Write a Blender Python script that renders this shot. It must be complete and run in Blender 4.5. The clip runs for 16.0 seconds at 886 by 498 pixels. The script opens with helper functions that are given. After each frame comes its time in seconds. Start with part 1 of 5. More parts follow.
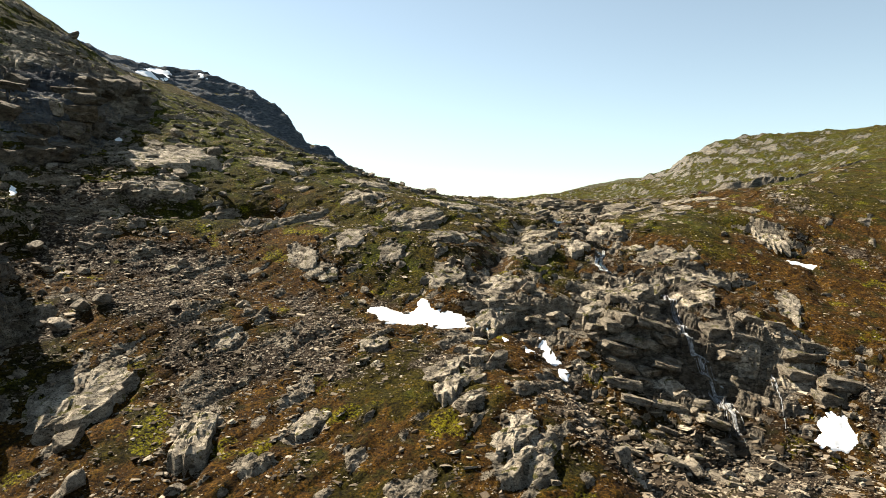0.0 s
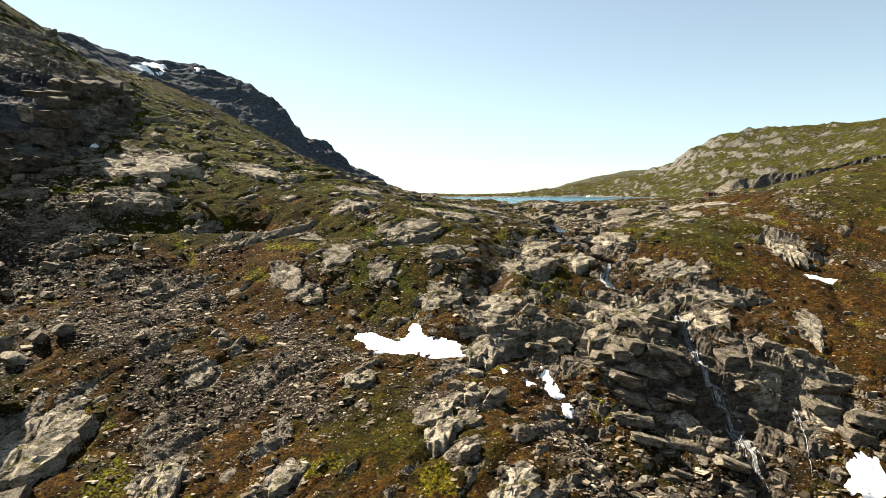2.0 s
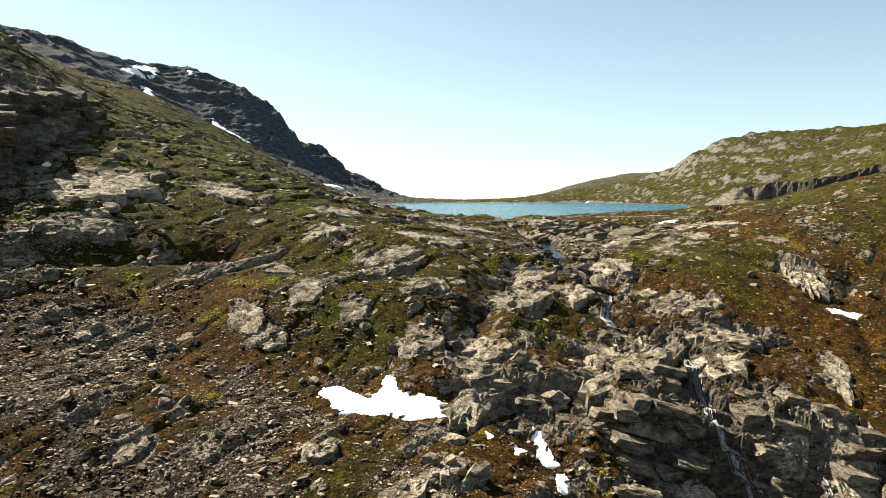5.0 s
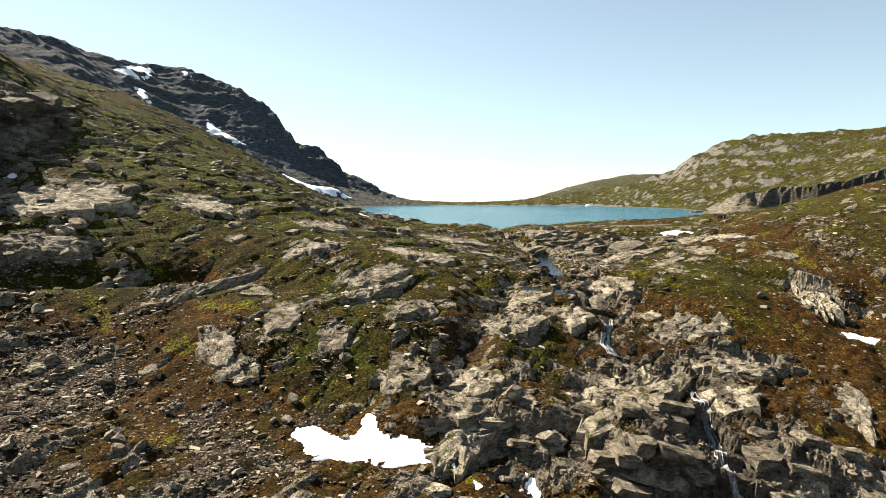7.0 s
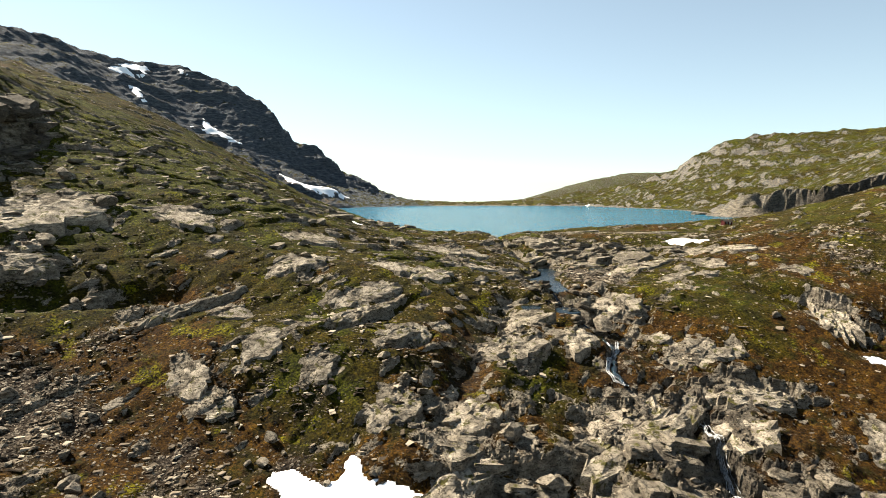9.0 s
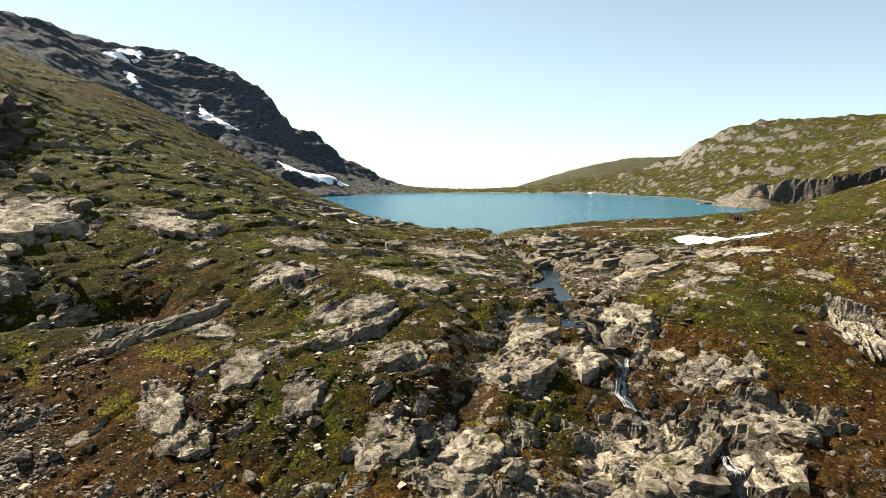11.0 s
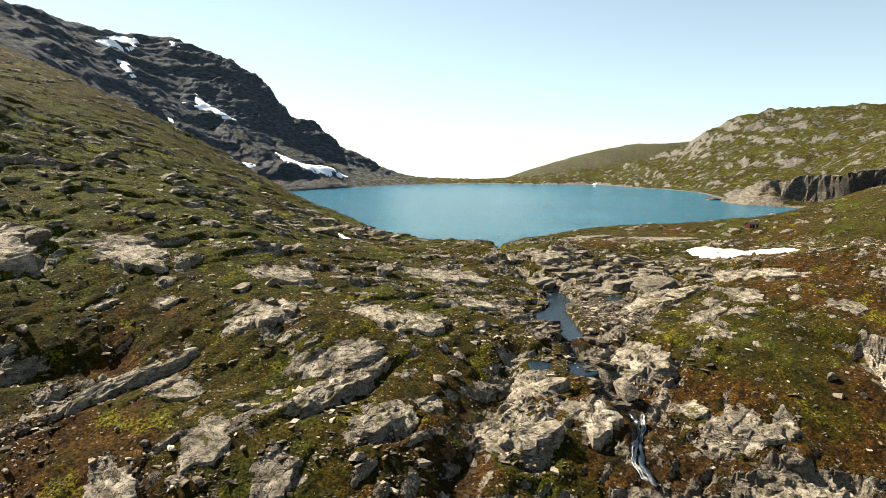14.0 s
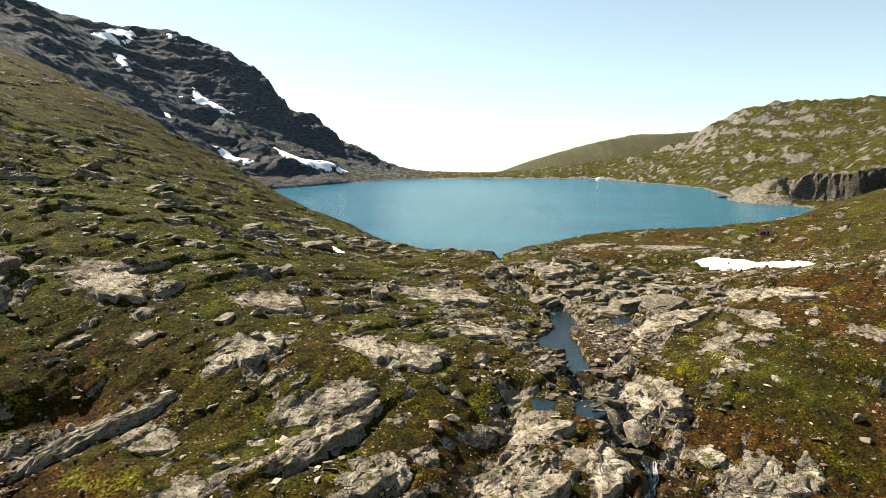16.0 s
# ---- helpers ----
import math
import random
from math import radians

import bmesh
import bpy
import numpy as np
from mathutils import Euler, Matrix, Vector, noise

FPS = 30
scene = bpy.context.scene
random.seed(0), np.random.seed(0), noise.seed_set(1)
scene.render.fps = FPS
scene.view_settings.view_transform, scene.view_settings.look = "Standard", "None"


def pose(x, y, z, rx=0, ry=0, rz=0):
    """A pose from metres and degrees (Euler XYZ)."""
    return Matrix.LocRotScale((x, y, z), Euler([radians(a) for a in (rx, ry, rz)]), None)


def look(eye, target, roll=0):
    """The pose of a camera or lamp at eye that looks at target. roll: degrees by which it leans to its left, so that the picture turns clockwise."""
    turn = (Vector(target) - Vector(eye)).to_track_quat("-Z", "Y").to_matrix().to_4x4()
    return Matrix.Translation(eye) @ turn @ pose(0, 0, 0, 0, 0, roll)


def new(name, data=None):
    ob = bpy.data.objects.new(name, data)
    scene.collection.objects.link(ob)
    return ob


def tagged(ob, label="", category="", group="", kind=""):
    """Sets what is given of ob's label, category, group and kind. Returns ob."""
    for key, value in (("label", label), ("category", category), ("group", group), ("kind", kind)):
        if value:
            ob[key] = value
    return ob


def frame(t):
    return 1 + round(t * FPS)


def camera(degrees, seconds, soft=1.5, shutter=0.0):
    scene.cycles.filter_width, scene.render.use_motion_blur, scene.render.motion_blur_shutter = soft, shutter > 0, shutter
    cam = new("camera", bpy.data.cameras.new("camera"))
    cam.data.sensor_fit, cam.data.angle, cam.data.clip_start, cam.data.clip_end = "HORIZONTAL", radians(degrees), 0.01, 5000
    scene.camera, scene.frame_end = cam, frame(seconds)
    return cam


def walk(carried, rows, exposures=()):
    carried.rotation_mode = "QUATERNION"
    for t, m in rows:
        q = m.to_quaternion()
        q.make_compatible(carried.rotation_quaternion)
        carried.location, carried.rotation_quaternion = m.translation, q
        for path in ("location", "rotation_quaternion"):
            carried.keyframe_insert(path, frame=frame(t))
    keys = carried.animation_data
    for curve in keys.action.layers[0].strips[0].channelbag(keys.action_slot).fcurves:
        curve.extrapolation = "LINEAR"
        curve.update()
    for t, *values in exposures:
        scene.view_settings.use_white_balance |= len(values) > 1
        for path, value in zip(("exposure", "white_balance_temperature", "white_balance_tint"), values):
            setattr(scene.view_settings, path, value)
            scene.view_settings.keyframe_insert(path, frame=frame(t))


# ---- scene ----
cam = camera(67.4, 16.0, soft=0.6)
METRES, EYE, TILT, LEAN, TURN = 100.0, 1.0, -4.1, 0.0, 0.0
ROWS = [
    (0.0, 0.0, 0.0, 0.0, -0.0, 0.0, 0.0),
    (0.5, 0.0029, 0.0287, 0.016, 0.03, -0.43, 0.04),
    (1.0, 0.0066, 0.0602, 0.0333, 0.06, -0.73, 0.08),
    (1.5, 0.011, 0.089, 0.0484, 0.09, -0.76, 0.12),
    (2.0, 0.0167, 0.1206, 0.063, 0.11, -0.74, 0.13),
    (2.5, 0.0231, 0.1499, 0.0766, 0.12, -0.73, 0.14),
    (3.0, 0.03, 0.1815, 0.0898, 0.11, -0.7, 0.15),
    (3.5, 0.0361, 0.2101, 0.1015, 0.11, -0.69, 0.13),
    (4.0, 0.0433, 0.2406, 0.1137, 0.11, -0.66, 0.14),
    (6.5, 0.0764, 0.3791, 0.17, 0.07, -0.63, 0.04),
    (7.0, 0.0814, 0.407, 0.1815, 0.05, -0.63, 0.01),
    (7.5, 0.0855, 0.4325, 0.1913, 0.04, -0.64, -0.0),
    (8.0, 0.089, 0.46, 0.2024, 0.04, -0.69, -0.01),
    (8.5, 0.0916, 0.485, 0.2126, 0.04, -0.76, -0.02),
    (9.0, 0.0941, 0.5123, 0.2251, 0.04, -0.86, -0.05),
    (11.5, 0.1048, 0.6459, 0.2947, 0.17, -2.59, -0.01),
    (12.0, 0.1071, 0.6732, 0.3111, 0.2, -2.82, 0.0),
    (12.5, 0.1092, 0.6982, 0.327, 0.23, -3.0, 0.0),
    (13.0, 0.1124, 0.7248, 0.3452, 0.28, -3.22, 0.01),
    (13.5, 0.1147, 0.7489, 0.3629, 0.31, -3.41, -0.02),
    (14.0, 0.1173, 0.7758, 0.3815, 0.36, -3.64, -0.03),
    (14.5, 0.1195, 0.8001, 0.3986, 0.4, -3.84, -0.01),
    (15.0, 0.122, 0.826, 0.4176, 0.46, -4.07, 0.01),
    (15.5, 0.1234, 0.8503, 0.4346, 0.48, -4.32, 0.02),
    (16.0, 0.1266, 0.8757, 0.4533, 0.53, -4.56, 0.05),
]
walk(cam, [(t, pose(0, 0, EYE, TILT, LEAN, TURN) @ pose(METRES * x, METRES * y, METRES * z, 90 + pitch, roll, yaw)) for t, x, y, z, yaw, pitch, roll in ROWS])

# ---- daylight ----
SUN_ELEVATION, SUN_AZIMUTH = 45.0, -58.0  # degrees; azimuth from the way ahead, minus to the left
world = bpy.data.worlds.new("sky")
scene.world = world
world.use_nodes = True
wn, wl = world.node_tree.nodes, world.node_tree.links
wn.clear()
sky = wn.new("ShaderNodeTexSky")
sky.sky_type, sky.sun_disc = "NISHITA", False
sky.sun_elevation, sky.sun_rotation = radians(SUN_ELEVATION), radians(SUN_AZIMUTH)
sky.altitude, sky.air_density, sky.dust_density, sky.ozone_density = 1100, 1.0, 0.5, 1.6
coord, part_xyz, lift, join_xyz = (wn.new("ShaderNode" + k) for k in ("TexCoord", "SeparateXYZ", "Math", "CombineXYZ"))
lift.operation, lift.inputs[1].default_value = "MAXIMUM", 0.012
wl.new(coord.outputs["Generated"], part_xyz.inputs[0])
wl.new(part_xyz.outputs[2], lift.inputs[0])
for k in range(2):
    wl.new(part_xyz.outputs[k], join_xyz.inputs[k])
wl.new(lift.outputs[0], join_xyz.inputs[2])
wl.new(join_xyz.outputs[0], sky.inputs[0])
background, world_out = wn.new("ShaderNodeBackground"), wn.new("ShaderNodeOutputWorld")
background.inputs[1].default_value = 0.046
soften = wn.new("ShaderNodeHueSaturation")
soften.inputs["Saturation"].default_value = 0.62
wl.new(sky.outputs[0], soften.inputs["Color"])
tone = wn.new("ShaderNodeMix")
tone.data_type, tone.blend_type = "RGBA", "MULTIPLY"
tone.inputs[0].default_value, tone.inputs[7].default_value = 1.0, (0.93, 1.03, 0.99, 1)
wl.new(soften.outputs[0], tone.inputs[6])
wl.new(tone.outputs[2], background.inputs[0])
wl.new(background.outputs[0], world_out.inputs[0])

sun = new("sun", bpy.data.lights.new("sun", "SUN"))
sun.data.energy, sun.data.angle, sun.data.color = 5.0, radians(0.53), (1.0, 0.89, 0.725)
ce, se = math.cos(radians(SUN_ELEVATION)), math.sin(radians(SUN_ELEVATION))
to_sun = Vector((math.sin(radians(SUN_AZIMUTH)) * ce, math.cos(radians(SUN_AZIMUTH)) * ce, se))
sun.matrix_world = look(to_sun * 300 + Vector((0, 200, 0)), (0, 200, 0))
scene.view_settings.exposure = 1.85

# ---- materials ----
class Net:
    """A node material, built socket by socket."""

    def __init__(self, name, rough=0.85):
        self.mat = bpy.data.materials.new(name)
        self.mat.use_nodes = True
        self.nodes, self.links = self.mat.node_tree.nodes, self.mat.node_tree.links
        self.shader = self.nodes["Principled BSDF"]
        self.shader.inputs["Roughness"].default_value = rough
        self.place = self.add("NewGeometry").outputs["Position"]

    def add(self, kind, ins=(), **props):
        node = self.nodes.new("ShaderNode" + kind)
        for key, value in props.items():
            setattr(node, key, value)
        for slot, value in dict(ins).items():
            self.put(node.inputs[slot], value)
        return node

    def put(self, socket, value):
        if isinstance(value, bpy.types.NodeSocket):
            self.links.new(value, socket)
        else:
            socket.default_value = value

    def noise(self, scale, detail=6, rough=0.6, stretch=None, twist=0.0):
        at = self.place
        if stretch:
            at = self.add("Mapping", {0: at, 2: (0.3, 0.2, stretch[3] if len(stretch) > 3 else 0), 3: stretch[:3]}).outputs[0]
        return self.add("TexNoise", {"Vector": at, "Scale": scale, "Detail": detail, "Roughness": rough, "Distortion": twist}).outputs["Fac"]

    def cells(self, scale, feature="F1"):
        warp = self.add("TexNoise", {"Vector": self.place, "Scale": scale * 0.8, "Detail": 2}).outputs["Color"]
        shift = self.add("VectorMath", {0: warp, 3: 0.5 / scale}, operation="SCALE").outputs[0]
        at = self.add("VectorMath", {0: self.place, 1: shift}, operation="ADD").outputs[0]
        return self.add("TexVoronoi", {"Vector": at, "Scale": scale, "Randomness": 1.0}, feature=feature)

    def math(self, op, a, b=0.0, c=0.0, clamp=False):
        node = self.add("Math", {0: a, 1: b, 2: c}, operation=op)
        node.use_clamp = clamp
        return node.outputs[0]

    def step(self, value, low, high):
        return self.add("MapRange", {0: value, 1: low, 2: high, 3: 0.0, 4: 1.0}, interpolation_type="SMOOTHSTEP").outputs[0]

    def ramp(self, fac, *stops):
        node = self.add("ValToRGB", {0: fac})
        ramp = node.color_ramp
        while len(ramp.elements) < len(stops):
            ramp.elements.new(0.5)
        for e, (at, rgb) in zip(ramp.elements, stops):
            e.position, e.color = at, (*rgb, 1)
        return node.outputs[0]

    def mix(self, fac, a, b, blend="MIX"):
        node = self.add("Mix", data_type="RGBA", blend_type=blend)
        for slot, value in ((0, fac), (6, a), (7, b)):
            self.put(node.inputs[slot], (*value, 1) if isinstance(value, tuple) else value)
        return node.outputs[2]

    def bump(self, height, strength, metres, below=None):
        ins = {"Height": height, "Strength": strength, "Distance": metres}
        if below is not None:
            ins["Normal"] = below
        return self.add("Bump", ins).outputs[0]

    def done(self, colour, normal=None, rough=None, gloss=0.12):
        self.put(self.shader.inputs["Base Color"], (*colour, 1) if isinstance(colour, tuple) else colour)
        if normal is not None:
            self.put(self.shader.inputs["Normal"], normal)
        if rough is not None:
            self.put(self.shader.inputs["Roughness"], rough)
        self.shader.inputs["Specular IOR Level"].default_value = gloss
        return self.mat


def rock_colour(net):
    """Pale beige-grey gneiss with banding, lichen blots and dark cracks along its grain."""
    bands = net.noise(0.55, 7, 0.62, (1.0, 0.35, 1.6, 0.85))
    base = net.ramp(bands, (0.28, (0.062, 0.052, 0.04)), (0.42, (0.148, 0.128, 0.1)), (0.53, (0.226, 0.199, 0.158)), (0.70, (0.32, 0.286, 0.23)))
    fine = net.noise(3.4, 6, 0.7)
    base = net.mix(0.75, base, net.ramp(fine, (0.3, (0.45, 0.44, 0.42)), (0.62, (1.25, 1.23, 1.18))), "MULTIPLY")
    lichen = net.step(net.noise(0.9, 5, 0.7), 0.56, 0.66)
    base = net.mix(net.math("MULTIPLY", lichen, 0.6), base, (0.055, 0.047, 0.036))
    seams = net.noise(0.8, 5, 0.55, (1.0, 0.22, 2.2, 0.85), 0.6)
    line = net.step(net.math("ABSOLUTE", net.math("SUBTRACT", seams, 0.5)), 0.016, 0.004)
    cross = net.noise(0.5, 4, 0.5, (0.25, 1.1, 1.6, 0.75), 0.5)
    line = net.math("MAXIMUM", line, net.step(net.math("ABSOLUTE", net.math("SUBTRACT", cross, 0.52)), 0.012, 0.003))
    return net.mix(net.math("MULTIPLY", line, 0.85), base, (0.02, 0.016, 0.012)), fine, line


def ground_material():
    net = Net("alpine_ground", 0.92)
    cover = net.add("Attribute", attribute_name="cover").outputs["Color"]
    split = net.add("SeparateColor", {0: cover})
    rock_m, brown_m, gravel_m = split.outputs
    haze_shade_m = net.add("Attribute", attribute_name="haze_shade").outputs["Fac"]
    wet_shade = net.add("Attribute", attribute_name="wet_shade").outputs["Fac"]
    n_fine, n_mid, n_big = net.noise(2.1, 8, 0.68), net.noise(0.32, 7, 0.65), net.noise(0.06, 5, 0.6)
    # turf
    turf = net.ramp(n_mid, (0.30, (0.0116, 0.00786, 0.00127)), (0.43, (0.0277, 0.0211, 0.00206)), (0.55, (0.0465, 0.0381, 0.00286)), (0.70, (0.0786, 0.0513, 0.00555)))
    turf = net.mix(net.math("MULTIPLY", net.step(n_big, 0.52, 0.66), 0.6), turf, (0.0351, 0.0378, 0.00242))
    lush = net.math("MULTIPLY", net.step(net.math("ADD", brown_m, net.math("MULTIPLY", net.math("SUBTRACT", n_mid, 0.5), 1.6)), 0.05, -0.45), 0.85)
    turf = net.mix(lush, turf, net.ramp(n_mid, (0.35, (0.024, 0.029, 0.0028)), (0.65, (0.083, 0.091, 0.006))))
    # hollows between tufts darkened, tips lightened: fine shade put into the colour
    tuft_shade = net.ramp(n_fine, (0.36, (0.09, 0.09, 0.09)), (0.50, (0.85, 0.85, 0.8)), (0.64, (2.2, 2.05, 1.7)))
    turf = net.mix(1.0, turf, net.mix(1.0, tuft_shade, (0.78, 0.79, 0.78), "MULTIPLY"), "MULTIPLY")
    # heath: brown-red dwarf shrubs
    heath = net.ramp(net.noise(0.5, 7, 0.7), (0.32, (0.0105, 0.005, 0.0014)), (0.45, (0.032, 0.0158, 0.003)), (0.56, (0.057, 0.0288, 0.0047)), (0.70, (0.086, 0.051, 0.006)))
    heath = net.mix(1.0, heath, tuft_shade, "MULTIPLY")
    # gravel: separate stones by shade
    stones = net.cells(1.9)
    shade = net.ramp(net.add("SeparateColor", {0: stones.outputs["Color"]}).outputs[0], (0.0, (0.0151, 0.0101, 0.00672)), (0.45, (0.0554, 0.0412, 0.0286)), (0.8, (0.134, 0.111, 0.084)), (1.0, (0.286, 0.248, 0.197)))
    gap = net.step(stones.outputs["Distance"], 0.75, 0.42)
    gravel = net.mix(gap, (0.035, 0.027, 0.02), shade)
    rock, rock_fine, line = rock_colour(net)
    wobble = net.math("MULTIPLY", net.math("SUBTRACT", n_fine, 0.5), 1.0)
    wobble = net.math("ADD", wobble, net.math("MULTIPLY", net.math("SUBTRACT", n_mid, 0.5), 0.7))

    def edge(mask, low, high):
        return net.step(net.math("ADD", mask, wobble), low, high)
    colour = net.mix(edge(brown_m, 0.36, 0.64), turf, heath)
    # low dark shrubs in clumps
    clump = net.math("ADD", net.noise(0.17, 6, 0.68), net.math("MULTIPLY", net.math("SUBTRACT", n_fine, 0.5), 0.35))
    colour = net.mix(net.math("MULTIPLY", net.step(clump, 0.54, 0.61), 0.85), colour, net.mix(1.0, (0.0165, 0.0155, 0.0035), tuft_shade, "MULTIPLY"))
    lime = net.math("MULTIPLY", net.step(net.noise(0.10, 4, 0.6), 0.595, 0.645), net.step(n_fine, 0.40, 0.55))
    colour = net.mix(net.math("MULTIPLY", lime, 0.8), colour, net.mix(1.0, (0.092, 0.0896, 0.0032), tuft_shade, "MULTIPLY"))
    is_gravel = edge(gravel_m, 0.40, 0.58)
    colour = net.mix(is_gravel, colour, gravel)
    # single pale stones in the turf
    loose = net.cells(1.1)
    rnd = net.add("SeparateColor", {0: loose.outputs["Color"]}).outputs[1]
    single = net.math("MULTIPLY", net.step(net.math("ADD", rnd, net.math("MULTIPLY", net.math("SUBTRACT", n_mid, 0.5), 1.2)), 0.86, 0.90), net.step(loose.outputs["Distance"], 0.34, 0.22))
    colour = net.mix(net.math("MULTIPLY", single, 0.85), colour, net.mix(rnd, (0.081, 0.0675, 0.0495), (0.234, 0.203, 0.158)))
    # bluish dark rock: haze and shade of mountain and crags put into the colour
    haze_shade = net.ramp(net.noise(0.22, 8, 0.68, (0.456, 0.456, 2.19)), (0.32, (0.022, 0.028, 0.038)), (0.48, (0.062, 0.074, 0.091)), (0.62, (0.125, 0.14, 0.156)), (0.76, (0.225, 0.232, 0.235)))
    rock = net.mix(net.math("MULTIPLY", edge(haze_shade_m, 0.35, 0.65), 0.92), rock, net.mix(0.6, haze_shade, net.ramp(rock_fine, (0.3, (0.4, 0.4, 0.4)), (0.65, (1.25, 1.25, 1.25))), "MULTIPLY"))
    is_rock = edge(rock_m, 0.46, 0.56)
    colour = net.mix(is_rock, colour, rock)
    # darkens damp ground, and paints shade on the crags and cliffs
    colour = net.mix(net.math("MULTIPLY", wet_shade, 0.8), colour, net.mix(1.0, colour, (0.28, 0.27, 0.27), "MULTIPLY"))
    stones_h = net.math("MULTIPLY", gap, is_gravel)
    height = net.math("ADD", net.math("MULTIPLY", n_fine, 0.5), net.math("MULTIPLY", stones_h, 0.35))
    height = net.math("ADD", height, net.math("MULTIPLY", single, 0.3))
    height = net.math("SUBTRACT", height, net.math("MULTIPLY", net.math("MULTIPLY", line, is_rock), 0.5))
    normal = net.bump(net.noise(0.7, 7, 0.7), 0.75, 1.3)
    normal = net.bump(height, 1.0, 0.9, normal)
    return net.done(colour, normal, net.math("SUBTRACT", 0.92, net.math("MULTIPLY", wet_shade, 0.5)), gloss=0.06)


def rock_material(name, tint=(1, 1, 1), mossy=0.0, dark=0.0):
    net = Net(name, 0.88)
    rock, fine, line = rock_colour(net)
    info = net.add("ObjectInfo").outputs["Random"]
    rock = net.mix(1.0, rock, net.ramp(info, (0.0, tuple(0.72 * c for c in tint)), (1.0, tuple(1.1 * c for c in tint))), "MULTIPLY")
    if mossy:
        up = net.add("SeparateXYZ", {0: net.add("NewGeometry").outputs["Normal"]}).outputs[2]
        grown_over = net.step(net.math("ADD", net.noise(0.45, 6, 0.7), net.math("MULTIPLY", up, 0.06)), 0.62 - mossy * 0.1, 0.70 - mossy * 0.1)
        rock = net.mix(grown_over, rock, net.ramp(fine, (0.3, (0.025, 0.024, 0.007)), (0.65, (0.075, 0.068, 0.016))))
    normal = net.bump(net.noise(1.1, 7, 0.7, (1.0, 0.4, 1.4, 0.85)), 0.6, 0.4)
    normal = net.bump(net.math("SUBTRACT", net.math("MULTIPLY", fine, 0.4), net.math("MULTIPLY", line, 0.5)), 0.8, 0.3, normal)
    return net.done(rock, normal)


def stone_material():
    net = Net("loose_stone", 0.9)
    each = net.add("NewGeometry").outputs["Random Per Island"]
    base = net.ramp(each, (0.0, (0.026, 0.0185, 0.0115)), (0.4, (0.083, 0.065, 0.045)), (0.78, (0.195, 0.16, 0.118)), (1.0, (0.40, 0.345, 0.265)))
    fine = net.noise(3.0, 6, 0.7)
    base = net.mix(0.7, base, net.ramp(fine, (0.3, (0.45, 0.45, 0.45)), (0.65, (1.15, 1.13, 1.1))), "MULTIPLY")
    return net.done(base, net.bump(fine, 0.6, 0.25))


def snow_material():
    net = Net("old_snow", 0.6)
    dirt = net.step(net.noise(0.8, 7, 0.7), 0.60, 0.74)
    base = net.mix(net.math("MULTIPLY", dirt, 0.35), (0.86, 0.88, 0.90), (0.45, 0.42, 0.38))
    dim = net.cells(1.4)
    normal = net.bump(dim.outputs["Distance"], 0.2, 0.08)
    return net.done(base, net.bump(net.noise(0.35, 4), 0.2, 0.4, normal))


def lake_material():
    net = Net("lake_water", 0.14)
    base = net.ramp(net.noise(0.012, 4, 0.55, (1, 3.0, 1)), (0.3, (0.008, 0.078, 0.134)), (0.7, (0.016, 0.122, 0.184)))
    small = net.noise(1.3, 5, 0.6, (1.0, 2.2, 1.0, 0.25))
    wide = net.noise(0.28, 4, 0.6, (1.0, 2.6, 1.0, 0.25))
    normal = net.bump(small, 1.0, 0.7, net.bump(wide, 1.0, 1.4))
    net.shader.inputs["IOR"].default_value = 1.33
    mat = net.done(base, normal)
    net.shader.inputs["Specular IOR Level"].default_value = 0.35
    return mat


def stream_material():
    net = Net("stream_water", 0.2)
    base = net.ramp(net.noise(0.5, 5, 0.6), (0.35, (0.003, 0.007, 0.010)), (0.65, (0.008, 0.021, 0.031)))
    mat = net.done(base, net.bump(net.noise(1.6, 5, 0.65, (1.0, 0.5, 1.0)), 1.0, 0.3))
    net.shader.inputs["Specular IOR Level"].default_value = 0.4
    return mat


def foam_material():
    net = Net("white_water", 0.5)
    streak = net.noise(3.6, 6, 0.7, (1.0, 1.0, 0.35))
    return net.done(net.ramp(streak, (0.36, (0.08, 0.08, 0.08)), (0.5, (0.26, 0.27, 0.28)), (0.66, (0.62, 0.64, 0.66))), net.bump(streak, 0.8, 0.2))


def plain_material(name, low, high, rough=0.7, scale=4.0):
    net = Net(name, rough)
    grain = net.noise(scale, 6, 0.65)
    return net.done(net.ramp(grain, (0.35, low), (0.65, high)), net.bump(grain, 0.4, 0.05))


m_ground = ground_material()
m_slab = rock_material("bedrock_slab", (1.2, 1.2, 1.2), mossy=0.42)
m_block = rock_material("layered_rock", (0.85, 0.84, 0.83), mossy=0.1)
# darker copy of the block rock: painted shade for the crags, wet rock by the water
m_shade_wet_block = rock_material("shaded_wet_rock", (0.50, 0.48, 0.46), mossy=0.05)
m_boulder = rock_material("boulder_rock", (0.98, 0.97, 0.96))
m_stone = stone_material()
m_snow = snow_material()
m_lake = lake_material()
m_stream = stream_material()
m_foam = foam_material()
m_red = plain_material("red_painted_boards", (0.040, 0.009, 0.008), (0.062, 0.013, 0.011))
m_roof = plain_material("dark_turf_roof", (0.025, 0.02, 0.018), (0.05, 0.04, 0.032))
m_trim = plain_material("pale_wood", (0.35, 0.3, 0.24), (0.5, 0.45, 0.38))
m_pane = plain_material("window_glass", (0.02, 0.025, 0.03), (0.03, 0.035, 0.04), 0.1)

